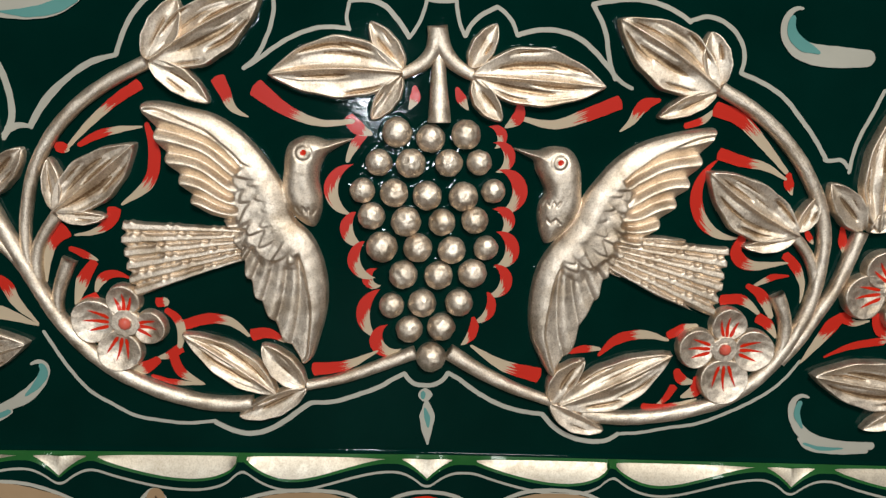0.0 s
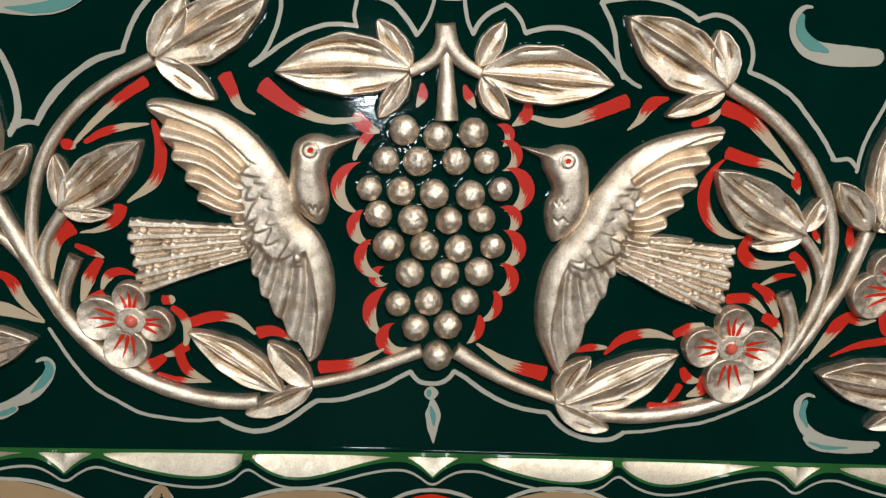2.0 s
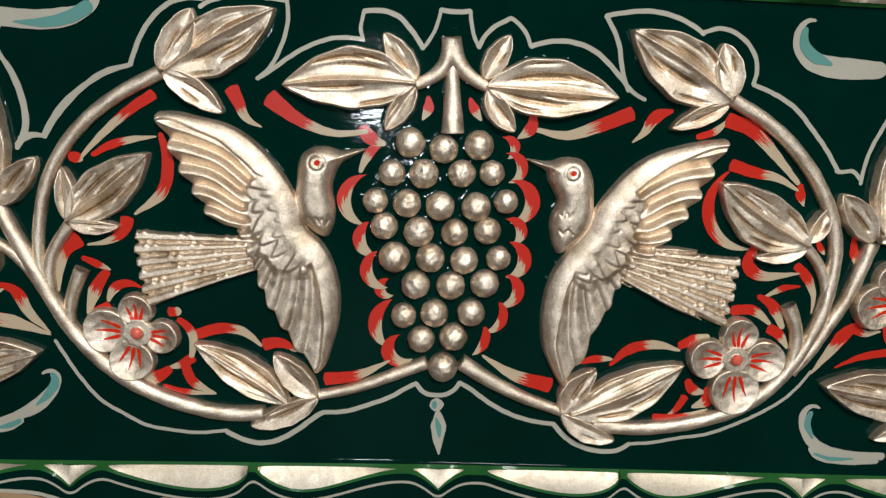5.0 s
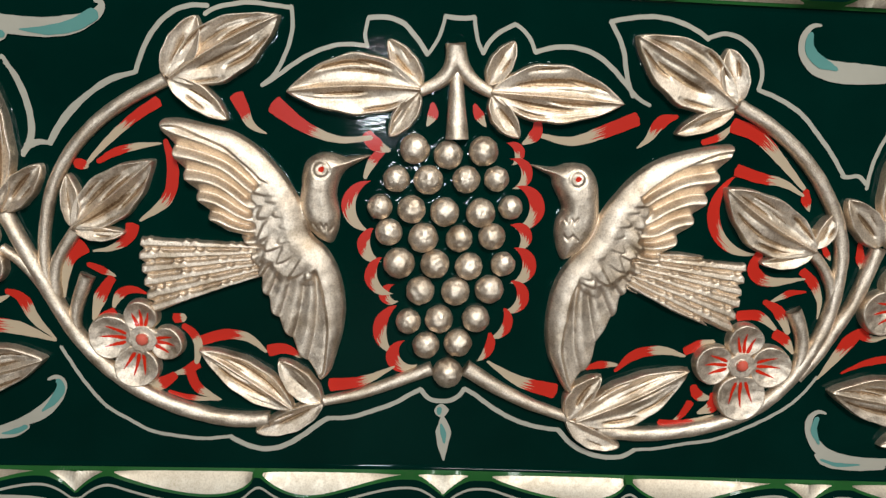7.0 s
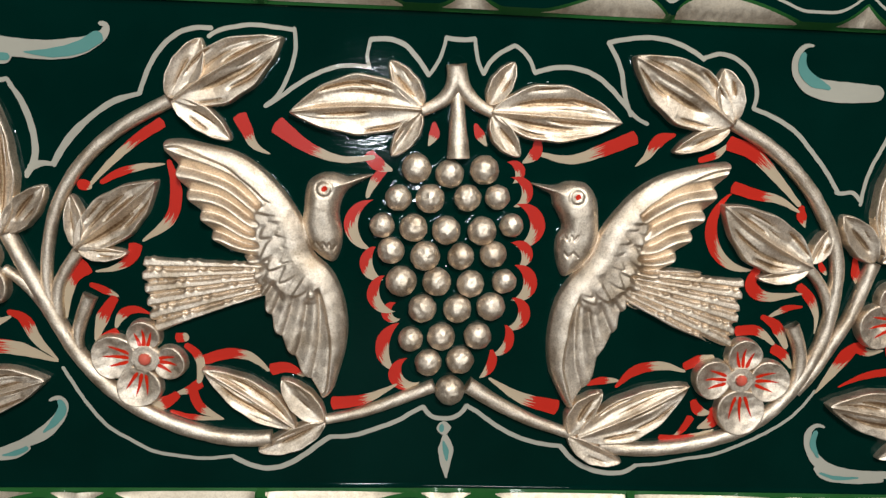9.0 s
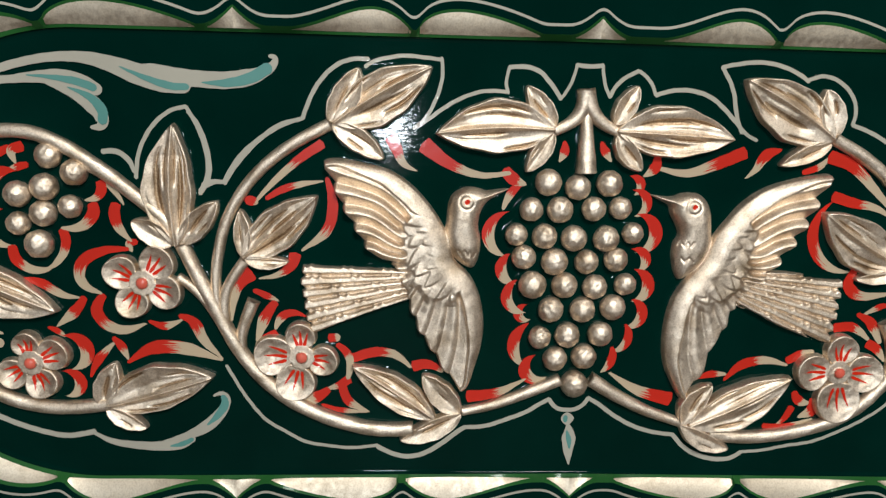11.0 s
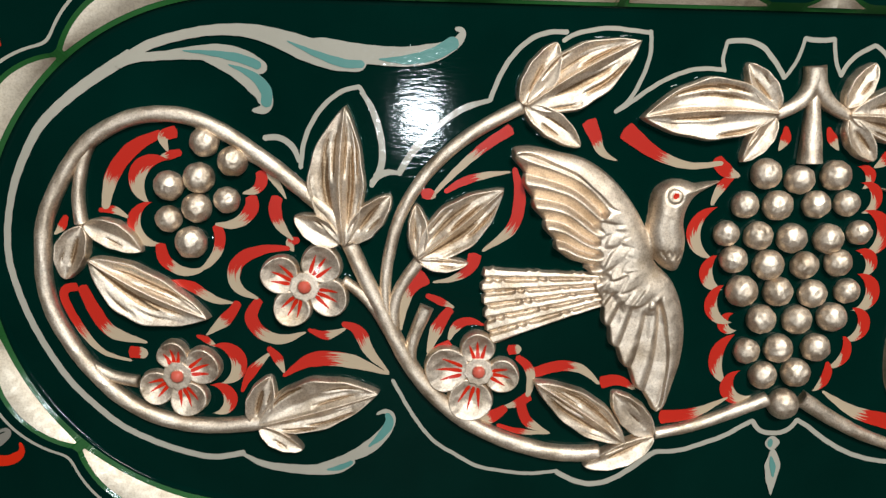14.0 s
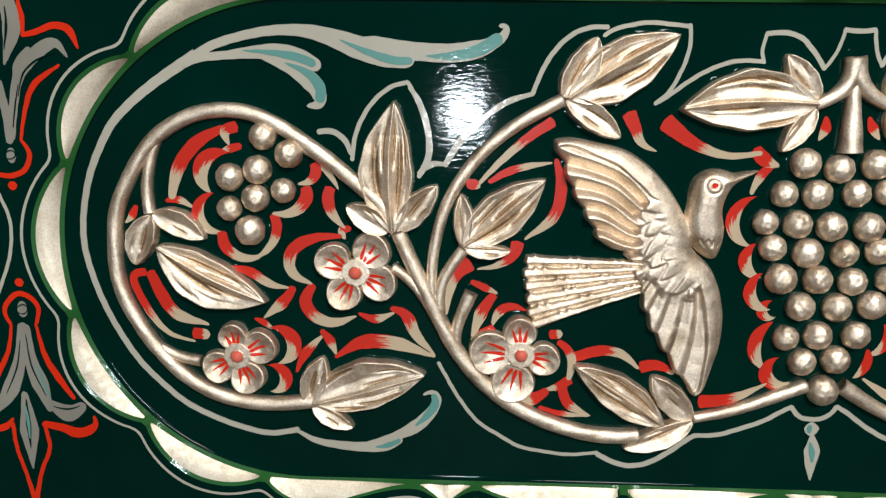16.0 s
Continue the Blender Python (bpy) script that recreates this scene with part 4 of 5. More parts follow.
line([(250.0, 73.0), (256.0, 72.0), (261.0, 74.0), (267.0, 68.0)], 3.6)
line([(268.0, 65.0), (269.0, 78.0), (272.0, 90.0), (278.0, 104.0), (283.0, 118.0)], 3.6)
line([(-251.0, -54.0), (-246.0, -63.0), (-238.0, -77.0), (-224.0, -95.0), (-210.0, -104.0), (-196.0, -112.0), (-181.0, -115.0), (-162.0, -117.0), (-143.0, -115.0)], 3.4)
line([(-143.0, -116.0), (-136.0, -120.0), (-123.0, -124.0), (-110.0, -122.0), (-95.0, -113.0), (-84.0, -104.0), (-79.0, -101.0)], 5.0)
line([(-79.0, -101.0), (-64.0, -100.0), (-49.0, -95.0), (-34.0, -89.0), (-23.0, -82.0), (-17.0, -79.0)], 4.4)
line([(-17.0, -79.0), (-13.0, -85.0), (-8.0, -87.0), (2.0, -87.0), (8.0, -84.0), (12.0, -78.0)], 4.4)
line([(12.0, -78.0), (19.0, -82.0), (31.0, -91.0), (47.0, -100.0), (63.0, -105.0), (78.0, -107.0)], 4.4)
line([(78.0, -107.0), (85.0, -115.0), (93.0, -121.0), (106.0, -126.0), (120.0, -127.0), (127.0, -125.0), (132.0, -121.0)], 4.8)
line([(131.0, -121.0), (147.0, -120.0), (167.0, -116.0), (186.0, -113.0), (206.0, -105.0), (225.0, -95.0), (239.0, -85.0), (250.0, -72.0), (254.0, -65.0)], 3.4, 2.2)
line([(-328.0, 96.0), (-321.0, 97.0), (-312.0, 92.0), (-308.0, 83.0)], 5.0, 2.6)
line([(-307.0, 79.0), (-305.0, 94.0), (-300.0, 106.0), (-292.0, 117.0), (-281.0, 125.0), (-272.0, 127.0)], 3.8)
line([(-272.0, 127.0), (-266.0, 116.0), (-261.0, 102.0), (-259.0, 88.0), (-261.0, 77.0), (-265.0, 71.0)], 3.6)
line([(-263.0, 75.0), (-257.0, 78.0), (-249.0, 77.0)], 3.4)
line([(-249.0, 77.0), (-244.0, 86.0), (-236.0, 97.0), (-223.0, 108.0), (-210.0, 117.0), (-195.0, 121.0)], 3.4)
line([(-346.0, -104.0), (-365.0, -107.0), (-384.0, -103.0), (-403.0, -96.0), (-422.0, -86.0), (-437.0, -73.0), (-451.0, -58.0), (-463.0, -39.0), (-473.0, -18.0), (-479.0, -0.0), (-483.0, 19.0), (-483.0, 34.0), (-481.0, 48.0), (-476.0, 67.0), (-468.0, 85.0), (-459.0, 100.0), (-446.0, 113.0), (-432.0, 124.0), (-417.0, 134.0), (-404.0, 142.0)], 5.6, 7.4)
# ---------- scrolls: cream brushwork with a sea-green inner stroke ----------
scroll([(-413.0, 136.0), (-395.0, 147.0), (-377.0, 153.0), (-356.0, 157.0), (-335.0, 157.0), (-318.0, 153.0), (-301.0, 147.0), (-283.0, 142.0), (-268.0, 140.0)], (3.6, 5.5, 5.5, 5.8, 6.9, 9.8, 13.8, 13.8, 8.7), [(-314.0, 152.0), (-297.0, 145.0), (-280.0, 140.0), (-269.0, 140.0)], (0.7, 3.3, 5.1, 4.4))
scroll([(-308.0, 152.0), (-280.0, 147.0), (-259.0, 145.0), (-242.0, 145.0), (-224.0, 149.0), (-213.0, 156.0), (-212.0, 161.0), (-217.0, 161.0)], (2.9, 10.9, 10.9, 10.9, 11.3, 11.3, 6.5, 2.2), [(-261.0, 143.0), (-245.0, 143.0), (-228.0, 147.0), (-215.0, 155.0)], (0.7, 5.5, 7.3, 8.0))
scroll([(-413.0, 136.0), (-403.0, 140.0), (-385.0, 142.0), (-367.0, 144.0), (-350.0, 144.0), (-336.0, 140.0), (-326.0, 135.0)], (5.8, 5.1, 5.1, 7.3, 10.2, 10.9, 7.3), [(-374.0, 145.0), (-357.0, 144.0), (-339.0, 141.0), (-329.0, 137.0)], (0.7, 2.9, 5.1, 5.1))
scroll([(-364.0, 142.0), (-346.0, 136.0), (-336.0, 130.0), (-328.0, 122.0), (-327.0, 113.0), (-335.0, 112.0)], (2.2, 6.5, 9.5, 12.0, 8.7, 1.8), [(-348.0, 138.0), (-334.0, 132.0), (-326.0, 123.0), (-327.0, 114.0)], (0.7, 4.0, 6.9, 6.2))
scroll([(-347.0, -104.0), (-334.0, -111.0), (-318.0, -114.0), (-299.0, -115.0), (-283.0, -113.0), (-275.0, -108.0)], (2.2, 4.4, 5.8, 6.9, 8.0, 4.7), [(-293.0, -115.0), (-283.0, -113.0), (-276.0, -109.0)], (1.1, 4.0, 2.9))
scroll([(-303.0, -114.0), (-280.0, -107.0), (-264.0, -98.0), (-253.0, -85.0), (-251.0, -78.0), (-255.0, -74.0), (-261.0, -77.0)], (1.8, 4.4, 6.5, 9.1, 8.0, 5.1, 1.5), [(-266.0, -99.0), (-257.0, -90.0), (-252.0, -80.0), (-255.0, -76.0)], (1.1, 4.7, 6.2, 3.3))
scroll([(265.0, -92.0), (258.0, -90.0), (253.0, -97.0), (257.0, -110.0), (267.0, -121.0), (284.0, -127.0), (318.0, -128.0)], (1.5, 5.1, 7.3, 8.7, 8.4, 6.5, 5.8), [(259.0, -94.0), (257.0, -103.0), (263.0, -115.0)], (3.6, 4.7, 1.5))
scroll([(261.0, -122.0), (268.0, -129.0), (287.0, -132.0), (314.0, -132.0)], (2.5, 4.7, 5.1, 3.3), [(265.0, -126.0), (277.0, -130.0), (295.0, -130.0)], (1.5, 3.3, 1.1))
scroll([(223.0, 165.0), (217.0, 165.0), (213.0, 160.0), (213.0, 151.0), (221.0, 142.0), (234.0, 138.0), (251.0, 137.0), (273.0, 137.0)], (1.5, 4.4, 8.0, 11.6, 13.1, 13.1, 11.6, 9.5), [(217.0, 161.0), (216.0, 153.0), (222.0, 145.0), (237.0, 139.0)], (3.3, 6.5, 7.3, 1.8))
scroll([(-3.0, -89.0), (-3.0, -94.0), (-2.0, -99.0)], (5.5,11.1,4.8), [(-4.0, -91.0), (-5.0, -94.0), (-4.0, -97.0)], (2.4,4.0,2.0))
scroll([(-2.0, -98.0), (-1.0, -108.0), (-1.0, -120.0), (-0.0, -131.0)], (2.4,11.1,7.1,0.8), [(-3.0, -103.0), (-1.0, -110.0), (-0.0, -118.0)], (1.2,4.4,1.2))
# ---------- two-coloured brush strokes: points, widths, share of red ----------
stroke([(-181.0, 105.0), (-196.0, 95.0), (-214.0, 79.0), (-228.0, 64.0)], (6.8,5.8,4.4,2.0), .4)
stroke([(-221.0, 66.0), (-209.0, 73.0), (-195.0, 77.0), (-181.0, 79.0)], (2.8,5.2,4.1,1.0), .5)
stroke([(-235.0, 65.0), (-230.0, 65.0), (-226.0, 63.0)], (4.9,7.6,3.5), .8)
stroke([(-136.0, 111.0), (-131.0, 101.0), (-127.0, 92.0), (-117.0, 87.0)], (9.5,7.5,4.8,0.7), .5)
stroke([(-114.0, 106.0), (-94.0, 92.0), (-73.0, 85.0), (-52.0, 87.0)], (11.7,7.6,4.5,2.8), .45)
stroke([(-179.0, 82.0), (-175.0, 63.0), (-179.0, 45.0), (-197.0, 30.0)], (2.8,7.6,7.0,1.4), .65)
stroke([(-201.0, 29.0), (-203.0, 21.0), (-213.0, 13.0), (-227.0, 10.0)], (8.6,7.1,3.6,1.1), .5)
stroke([(-232.0, 16.0), (-241.0, 7.0), (-245.0, -9.0), (-246.0, -21.0)], (15.1,9.4,5.0,1.1), .4)
stroke([(-231.0, 2.0), (-224.0, -1.0), (-213.0, -6.0)], (2.9,5.4,1.4), .7)
stroke([(-215.0, -6.0), (-223.0, -18.0), (-229.0, -36.0)], (5.1,8.7,2.2), .5)
stroke([(-194.0, -17.0), (-204.0, -14.0), (-212.0, -18.0), (-216.0, -27.0)], (1.1,5.1,6.6,1.8), .7)
stroke([(-214.0, -30.0), (-222.0, -33.0), (-230.0, -38.0)], (8.0,6.5,1.8), .65)
stroke([(-179.0, -33.0), (-170.0, -32.0)], (6.6,5.9), .6)
stroke([(-173.0, -37.0), (-165.0, -44.0), (-163.0, -53.0), (-165.0, -64.0)], (3.8,6.0,5.3,3.0), .4)
stroke([(-162.0, -48.0), (-145.0, -43.0), (-131.0, -45.0), (-119.0, -55.0)], (6.8,7.5,6.0,1.9), .55)
stroke([(-119.0, -54.0), (-107.0, -52.0), (-96.0, -58.0)], (8.5,7.0,2.3), .85)
stroke([(-163.0, -63.0), (-172.0, -69.0), (-180.0, -71.0)], (6.8,6.1,1.5), .6)
stroke([(-178.0, -71.0), (-186.0, -77.0), (-200.0, -82.0)], (4.6,9.2,1.2), .55)
stroke([(-169.0, -68.0), (-165.0, -80.0), (-149.0, -89.0)], (6.1,6.9,0.8), .5)
stroke([(-184.0, -83.0), (-172.0, -87.0), (-150.0, -89.0)], (2.3,4.2,0.8), .55)
stroke([(-79.0, -77.0), (-57.0, -74.0), (-35.0, -63.0)], (9.4,7.1,1.2), .5)
stroke([(75.0, -79.0), (49.0, -72.0), (26.0, -58.0)], (11.1,7.9,1.6), .4)
stroke([(-44.0, 82.0), (-53.0, 71.0), (-57.0, 61.0)], (4.2,6.3,2.1), .5)
stroke([(-57.0, 90.0), (-51.0, 83.0), (-41.0, 79.0)], (7.1,9.2,1.8), .7)
stroke([(-16.0, 110.0), (-15.0, 103.0), (-19.0, 95.0)], (2.1,7.5,1.0), .6)
stroke([(10.0, 110.0), (13.0, 103.0), (18.0, 96.0)], (2.1,7.0,1.1), .6)
stroke([(114.0, 105.0), (93.0, 96.0), (72.0, 89.0), (48.0, 93.0)], (9.1,8.4,5.6,2.1), .4)
stroke([(50.0, 101.0), (50.0, 93.0), (41.0, 86.0)], (4.3,8.6,1.1), .65)
stroke([(139.0, 107.0), (128.0, 103.0), (121.0, 92.0), (114.0, 86.0)], (1.8,8.7,5.4,0.7), .55)
stroke([(155.0, 91.0), (167.0, 95.0), (176.0, 104.0)], (3.6,5.0,1.4), .5)
stroke([(173.0, 103.0), (191.0, 97.0), (208.0, 82.0), (227.0, 63.0)], (9.6,8.8,5.9,2.9), .45)
stroke([(228.0, 64.0), (228.0, 58.0), (232.0, 49.0)], (3.0,7.5,0.7), .75)
stroke([(179.0, 75.0), (196.0, 70.0), (212.0, 67.0), (227.0, 59.0)], (8.0,7.3,5.1,1.5), .5)
stroke([(203.0, 21.0), (199.0, 10.0), (208.0, 2.0), (236.0, 4.0)], (5.3,9.1,5.3,1.1), .45)
stroke([(232.0, 10.0), (241.0, 2.0), (248.0, -12.0), (248.0, -24.0)], (5.5,7.1,3.9,0.8), .45)
stroke([(238.0, -5.0), (227.0, -6.0), (214.0, -13.0)], (1.2,5.1,1.6), .6)
stroke([(209.0, -12.0), (220.0, -18.0), (230.0, -35.0)], (3.1,8.5,3.1), .6)
stroke([(192.0, -23.0), (207.0, -22.0), (221.0, -32.0)], (7.1,7.1,2.4), .6)
stroke([(219.0, -34.0), (228.0, -39.0), (235.0, -49.0)], (7.2,7.2,1.6), .6)
stroke([(92.0, -62.0), (103.0, -59.0), (115.0, -59.0)], (2.4,5.9,2.0), .7)
stroke([(113.0, -64.0), (125.0, -52.0), (144.0, -48.0), (161.0, -52.0)], (2.0,7.6,6.4,1.6), .55)
stroke([(159.0, -49.0), (169.0, -44.0), (180.0, -41.0)], (5.4,7.8,3.1), .6)
stroke([(168.0, -72.0), (172.0, -80.0), (182.0, -82.0)], (4.1,8.1,1.6), .6)
stroke([(183.0, -77.0), (184.0, -87.0), (173.0, -93.0)], (5.0,9.9,1.7), .6)
stroke([(168.0, -84.0), (163.0, -94.0), (156.0, -100.0)], (5.8,5.0,1.2), .75)
stroke([(146.0, -100.0), (165.0, -100.0), (185.0, -94.0)], (4.1,4.5,1.2), .6)
stroke([(245.0, 26.0), (248.0, 21.0), (251.0, 17.0)], (3.0,4.6,1.1), .7)
stroke([(269.0, 30.0), (271.0, 19.0), (275.0, 8.0)], (2.4,6.8,1.2), .65)
stroke([(286.0, -30.0), (276.0, -35.0), (266.0, -49.0), (254.0, -67.0)], (4.0,10.5,6.4,1.2), .5)
stroke([(275.0, -32.0), (288.0, -37.0), (299.0, -35.0)], (5.8,5.4,1.2), .5)
stroke([(270.0, -62.0), (287.0, -54.0), (313.0, -49.0)], (1.2,5.4,5.8), .95)
stroke([(302.0, -30.0), (308.0, -40.0), (319.0, -48.0)], (5.8,12.4,2.5), .7)
stroke([(-388.0, 98.0), (-405.0, 89.0), (-418.0, 73.0), (-424.0, 52.0)], (4.4,8.7,8.7,4.4), .7)
stroke([(-379.0, 99.0), (-388.0, 96.0), (-385.0, 87.0)], (7.1,7.1,1.4), .5)
stroke([(-377.0, 87.0), (-384.0, 85.0), (-390.0, 83.0)], (3.6,5.7,2.9), .7)
stroke([(-330.0, 77.0), (-321.0, 69.0), (-316.0, 60.0)], (1.4,4.5,1.0), .02)
stroke([(-308.0, 35.0), (-315.0, 34.0), (-312.0, 28.0)], (3.0,6.7,1.5), .5)
stroke([(-388.0, 8.0), (-376.0, 6.0), (-361.0, -3.0), (-349.0, -5.0)], (2.3,6.8,5.6,1.1), .5)
stroke([(-346.0, -4.0), (-353.0, -14.0), (-367.0, -26.0)], (4.5,8.3,0.8), .5)
stroke([(-373.0, -26.0), (-366.0, -29.0), (-361.0, -33.0)], (1.5,4.9,1.5), .7)
stroke([(-346.0, -63.0), (-340.0, -50.0), (-328.0, -37.0)], (1.6,7.0,1.9), .7)
stroke([(-329.0, -33.0), (-323.0, -40.0), (-319.0, -50.0)], (3.1,7.0,1.2), .6)
stroke([(-320.0, -52.0), (-302.0, -41.0), (-280.0, -41.0), (-253.0, -50.0)], (1.9,10.0,9.2,1.2), .5)
stroke([(-333.0, -2.0), (-339.0, -13.0), (-334.0, -23.0), (-321.0, -28.0), (-305.0, -23.0)], (4.9,8.4,8.0,6.1,1.1), .45)
stroke([(-304.0, -21.0), (-293.0, -25.0), (-280.0, -20.0)], (1.9,6.4,1.1), .5)
stroke([(-283.0, -17.0), (-273.0, -21.0), (-266.0, -35.0), (-253.0, -49.0)], (3.1,8.4,6.1,0.8), .4)
stroke([(-428.0, 51.0), (-419.0, 52.0), (-410.0, 47.0)], (2.3,5.3,1.5), .5)
stroke([(-447.0, 48.0), (-450.0, 41.0), (-455.0, 36.0)], (3.0,5.6,1.1), .6)
stroke([(-443.0, 4.0), (-452.0, 2.0), (-446.0, -17.0), (-431.0, -37.0), (-413.0, -43.0)], (5.3,5.3,5.3,3.4,1.5), .5)
stroke([(-441.0, 5.0), (-434.0, -11.0), (-425.0, -24.0), (-403.0, -31.0)], (6.2,8.5,7.8,1.6), .55)
stroke([(-415.0, -37.0), (-403.0, -38.0)], (7.8,7.0), .6)
cres([(-55.0, 60.0), (-71.0, 42.0), (-54.0, 28.0)], 8.7, .5)
cres([(-53.0, 30.0), (-61.0, 19.0), (-46.0, 8.0)], 8.3, .5)
cres([(-47.0, 11.0), (-56.0, -2.0), (-38.0, -13.0)], 8.1, .5)
cres([(-37.0, -7.0), (-46.0, -16.0), (-34.0, -18.0)], 6.7, .65)
cres([(-37.0, -21.0), (-50.0, -39.0), (-37.0, -54.0)], 8.9, .6)
cres([(-31.0, -45.0), (-41.0, -55.0), (-20.0, -61.0)], 8.5, .6)
cres([(33.0, 87.0), (43.0, 82.0), (36.0, 73.0)], 6.4, .6)
cres([(36.0, 77.0), (49.0, 69.0), (37.0, 58.0)], 7.2, .6)
cres([(41.0, 60.0), (58.0, 48.0), (40.0, 32.0)], 9.7, .65)
cres([(38.0, 35.0), (51.0, 29.0), (42.0, 18.0)], 7.5, .6)
cres([(42.0, 20.0), (55.0, 10.0), (39.0, -4.0)], 9.0, .6)
cres([(41.0, -2.0), (51.0, -9.0), (35.0, -23.0)], 7.6, .6)
cres([(37.0, -21.0), (42.0, -31.0), (27.0, -42.0)], 6.8, .6)
cres([(28.0, -38.0), (31.0, -47.0), (20.0, -58.0)], 7.0, .7)
cres([(-385.0, 82.0), (-409.0, 68.0), (-398.0, 56.0)], 9.4, .55)
cres([(-398.0, 57.0), (-410.0, 49.0), (-390.0, 32.0)], 7.1, .5)
stroke([(-392.0, 32.0), (-391.0, 23.0), (-385.0, 17.0), (-376.0, 14.0), (-367.0, 16.0)], (5.9,7.8,6.7,5.2,2.2), .45)
stroke([(-358.0, 44.0), (-356.0, 36.0), (-358.0, 27.0), (-364.0, 19.0), (-370.0, 15.0)], (5.9,6.7,5.9,4.4,1.5), .45)
stroke([(-337.0, 62.0), (-336.0, 56.0), (-340.0, 49.0), (-348.0, 44.0), (-359.0, 44.0)], (6.6,8.8,7.3,5.1,1.5), .45)
stroke([(-331.0, 77.0), (-330.0, 70.0), (-334.0, 65.0), (-342.0, 63.0)], (5.9,7.4,4.8,1.1), .6)
stroke([(-321.0, 62.0), (-323.0, 54.0), (-320.0, 44.0), (-312.0, 35.0)], (6.6,8.0,5.9,1.1), .55)
stroke([(-314.0, 30.0), (-330.0, 29.0), (-345.0, 22.0), (-349.0, 12.0), (-346.0, 4.0), (-334.0, -2.0)], (2.6,5.2,7.8,8.2,6.3,1.5), .65)
cres([(-362.0, -32.0), (-342.0, -42.0), (-358.0, -57.0)], 10.0, .6)
cres([(-364.0, -58.0), (-349.0, -65.0), (-364.0, -77.0)], 8.5, .6)
cres([(178.0, 70.0), (165.0, 41.0), (202.0, 20.0)], 8.3, .6)
# ---------- painted ornament on the frame board ----------
frame_line()
fleur([(-516.0, 176.0), (-513.0, 158.0), (-520.0, 134.0)], (8.9,10.3,1.0), GREY)
fleur([(-520.0, 88.0), (-517.0, 107.0), (-511.0, 129.0), (-500.0, 141.0), (-487.0, 148.0), (-480.0, 139.0)], (4.2,4.9,5.6,7.7,7.0,1.0), GREY)
fleur([(-526.0, 126.0), (-522.0, 107.0), (-521.0, 86.0)], (5.7,4.6,4.3), GREY)
fleur([(-514.0, 119.0), (-511.0, 135.0), (-503.0, 145.0)], (2.1,5.6,2.8), GREY)
fleur([(-524.0, 79.0), (-518.0, 79.0)], (14.3,14.3), GREY)
fleur([(-508.0, 173.0), (-506.0, 160.0), (-507.0, 151.0)], (2.7,4.1,2.1), RED)
fleur([(-508.0, 152.0), (-498.0, 154.0), (-488.0, 158.0), (-478.0, 156.0), (-473.0, 144.0)], (3.4,4.1,4.8,5.8,1.4), RED)
fleur([(-514.0, 88.0), (-510.0, 105.0), (-503.0, 122.0), (-485.0, 135.0)], (2.1,3.2,4.6,1.8), RED)
fleur([(-514.0, 89.0), (-509.0, 81.0), (-513.0, 70.0), (-523.0, 66.0), (-531.0, 67.0)], (2.2,3.6,4.0,4.0,3.6), RED)
fleur([(-525.0, 60.0), (-519.0, 60.0)], (6.5,6.5), RED)
fleur([(-532.0, 56.0), (-526.0, 38.0), (-528.0, 16.0), (-539.0, -12.0)], (2.3,2.3,2.3,2.3), CREAM)
fleur([(-527.0, -3.0), (-521.0, -3.0)], (6.8,6.8), RED)
fleur([(-532.0, -32.0), (-536.0, -22.0), (-525.0, -10.0), (-513.0, -18.0), (-515.0, -31.0)], (2.7,3.8,4.2,3.8,2.7), RED)
fleur([(-527.0, -21.0), (-520.0, -21.0)], (14.8,14.8), GREY)
fleur([(-524.0, -30.0), (-529.0, -57.0), (-540.0, -82.0), (-552.0, -95.0)], (6.3,7.1,10.3,3.2), GREY)
fleur([(-523.0, -31.0), (-521.0, -57.0), (-515.0, -77.0), (-511.0, -92.0)], (5.4,6.9,10.8,3.1), GREY)
fleur([(-512.0, -85.0), (-499.0, -93.0), (-487.0, -86.0)], (4.1,11.4,4.9), GREY)
fleur([(-528.0, -78.0), (-527.0, -96.0), (-527.0, -134.0)], (3.3,12.3,0.8), GREY)
fleur([(-516.0, -30.0), (-511.0, -54.0), (-503.0, -69.0), (-494.0, -83.0)], (1.9,3.9,5.8,3.1), RED)
fleur([(-532.0, -31.0), (-536.0, -50.0), (-547.0, -70.0)], (2.0,3.5,5.1), RED)
fleur([(-518.0, -101.0), (-505.0, -103.0), (-493.0, -107.0), (-481.0, -101.0), (-482.0, -94.0)], (5.5,6.3,8.7,7.1,1.6), RED)
fleur([(-516.0, -103.0), (-514.0, -118.0), (-521.0, -135.0), (-528.0, -161.0)], (3.3,3.3,3.3,4.9), RED)
fleur([(-538.0, -100.0), (-537.0, -118.0), (-532.0, -138.0), (-528.0, -158.0)], (3.2,3.2,3.2,4.0), RED)
fleur([(-551.0, -105.0), (-543.0, -104.0), (-537.0, -97.0)], (5.6,5.6,1.6), RED)
fleur([(-513.0, 115.0), (-508.0, 130.0), (-498.0, 138.0), (-487.0, 142.0)], (0.7,1.7,2.1,0.7), LACQUER)
fleur([(-518.0, 96.0), (-515.0, 111.0), (-512.0, 123.0)], (1.0,1.7,0.7), LACQUER)
fleur([(-516.0, 169.0), (-516.0, 158.0), (-519.0, 143.0)], (1.0,3.0,0.7), LACQUER)
fleur([(-525.0, 80.0), (-521.0, 83.0), (-517.0, 80.0), (-521.0, 76.0), (-524.0, 77.0)], (1.1,1.4,1.4,1.4,1.1), LACQUER)
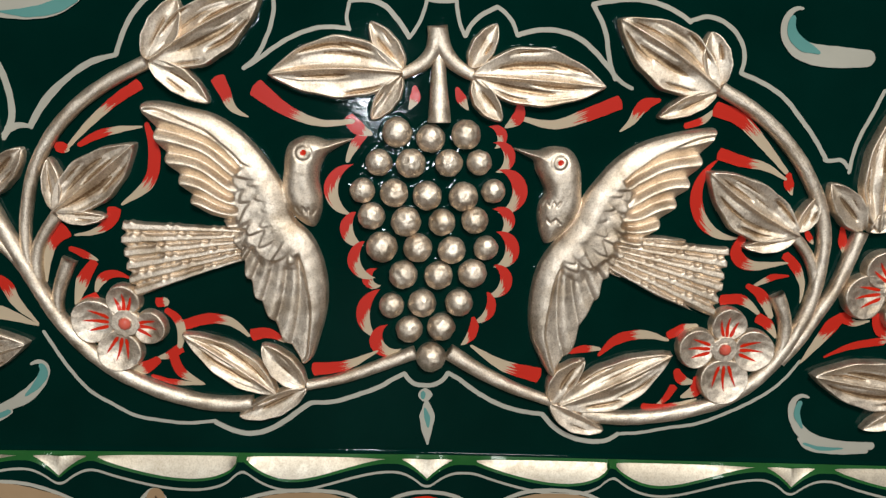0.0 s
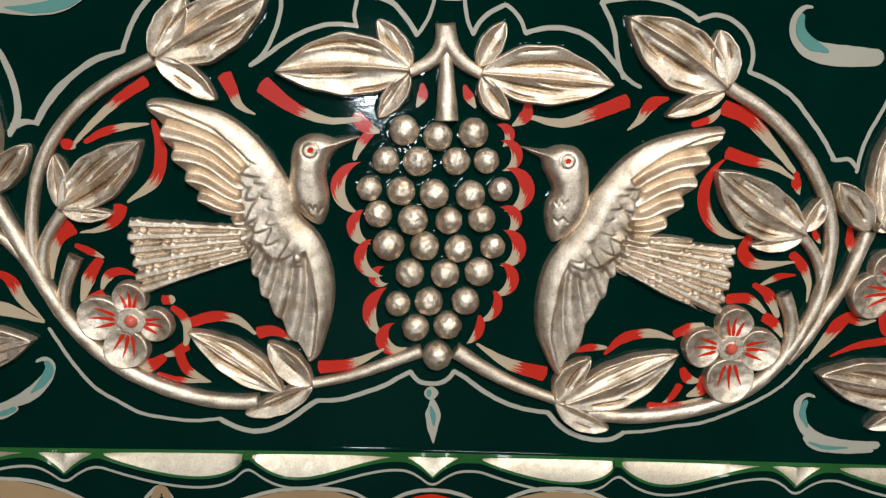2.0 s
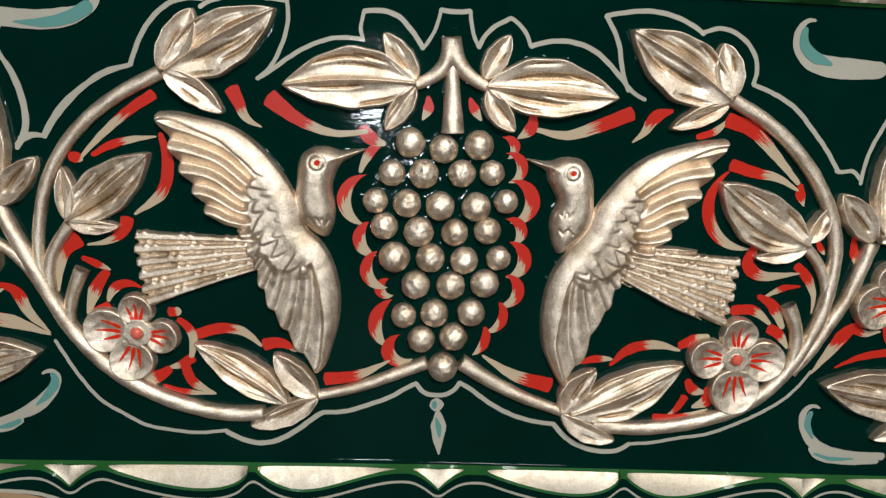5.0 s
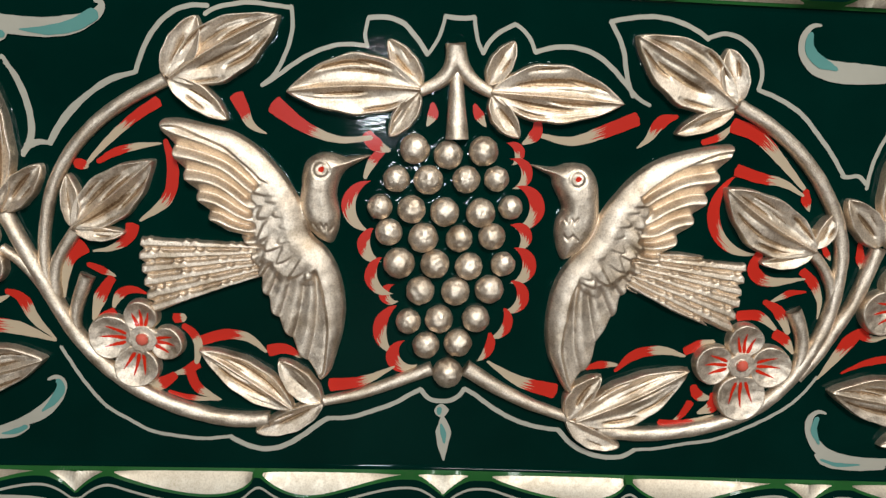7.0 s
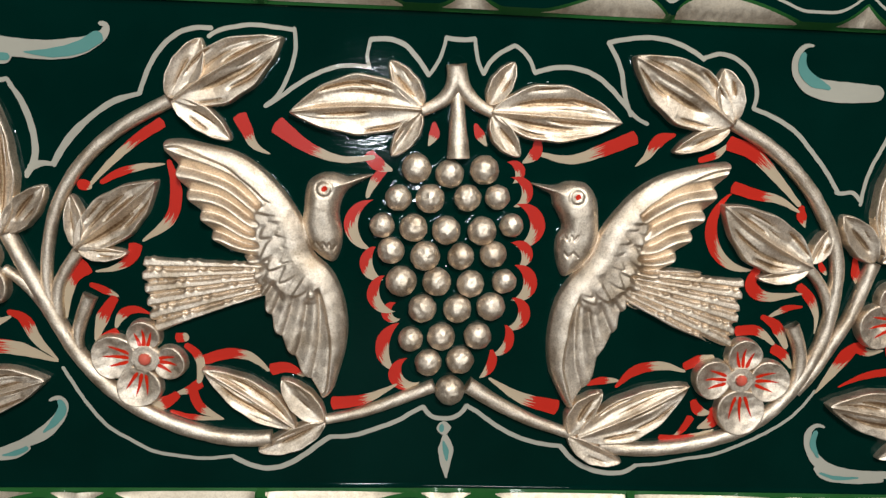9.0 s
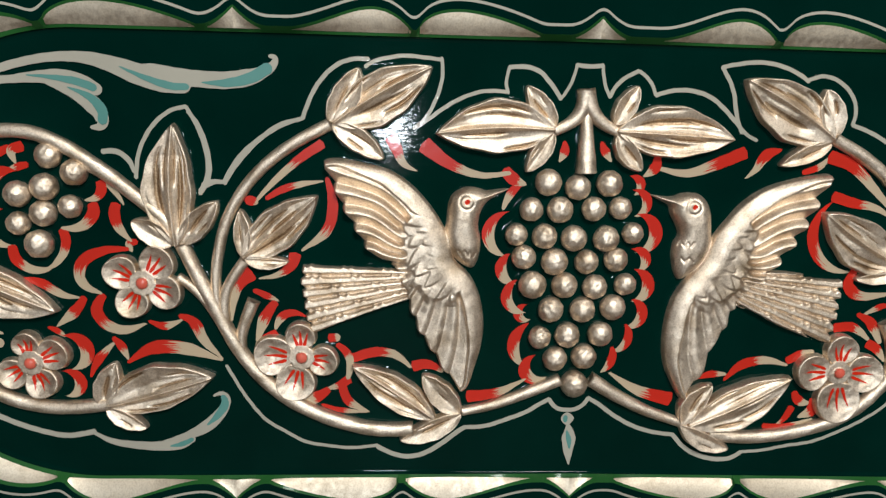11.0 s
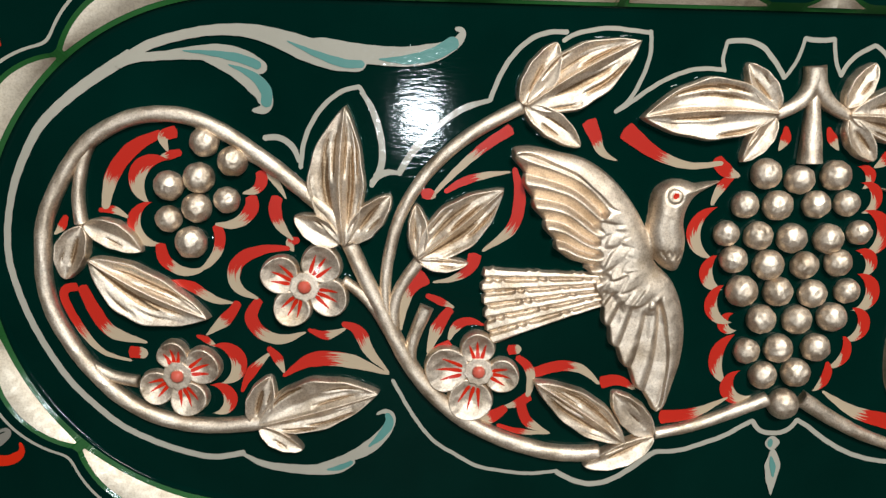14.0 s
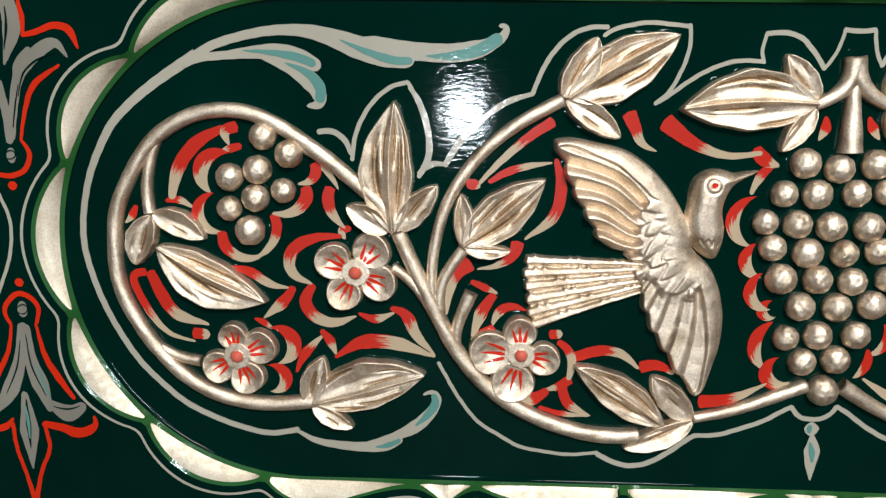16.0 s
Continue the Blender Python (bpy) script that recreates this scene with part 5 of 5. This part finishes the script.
fleur([(-528.0, -21.0), (-523.0, -17.0), (-519.0, -20.0), (-523.0, -25.0), (-527.0, -23.0)], (1.1,1.5,1.5,1.5,1.1), LACQUER)
fleur([(-523.0, -38.0), (-521.0, -60.0), (-513.0, -81.0)], (0.8,1.9,0.8), LACQUER)
fleur([(-527.0, -42.0), (-531.0, -61.0), (-540.0, -80.0)], (0.8,1.9,0.8), LACQUER)
fleur([(-509.0, -88.0), (-499.0, -90.0), (-490.0, -87.0)], (0.8,2.4,0.8), LACQUER)
fleur([(-527.0, -83.0), (-527.0, -98.0), (-527.0, -119.0)], (1.2,6.1,0.8), LACQUER)
fleur([(-518.0, -58.0), (-514.0, -72.0), (-510.0, -82.0)], (0.8,2.0,0.8), AQUA)
fleur([(-528.0, -87.0), (-527.0, -98.0), (-527.0, -112.0)], (0.8,2.4,0.8), AQUA)
fleur([(-301.0, -164.0), (-272.0, -167.0), (-247.0, -174.0), (-225.0, -182.0)], (15.1,15.9,15.1,11.9), BROWN)
fleur([(-300.0, -156.0), (-267.0, -158.0), (-246.0, -165.0), (-228.0, -174.0)], (2.3,2.7,2.7,1.9), CREAM)
fleur([(-190.0, -175.0), (-182.0, -163.0), (-176.0, -175.0)], (2.4,8.1,2.4), BROWN)
fleur([(-196.0, -174.0), (-183.0, -161.0), (-173.0, -174.0)], (2.4,2.8,2.4), CREAM)
fleur([(-126.0, -175.0), (-100.0, -171.0), (-65.0, -171.0), (-42.0, -178.0)], (8.2,13.9,13.9,8.2), BROWN)
fleur([(-134.0, -172.0), (-103.0, -163.0), (-69.0, -162.0), (-53.0, -165.0), (-40.0, -173.0)], (2.0,2.9,2.9,2.9,2.0), CREAM)
fleur([(-26.0, -175.0), (-1.0, -171.0), (25.0, -175.0)], (6.7,14.2,6.7), RED)
fleur([(-33.0, -173.0), (-15.0, -164.0), (-1.0, -162.0), (16.0, -164.0), (33.0, -171.0)], (2.1,2.9,2.9,2.9,2.1), CREAM)
fleur([(48.0, -175.0), (80.0, -170.0), (112.0, -172.0), (133.0, -179.0)], (8.5,14.5,14.5,8.5), BROWN)
fleur([(41.0, -174.0), (67.0, -162.0), (87.0, -160.0), (111.0, -163.0), (130.0, -172.0)], (2.1,2.9,2.9,2.9,2.1), CREAM)
fleur([(187.0, -173.0), (192.0, -167.0), (199.0, -174.0)], (1.7,3.5,1.7), CREAM)
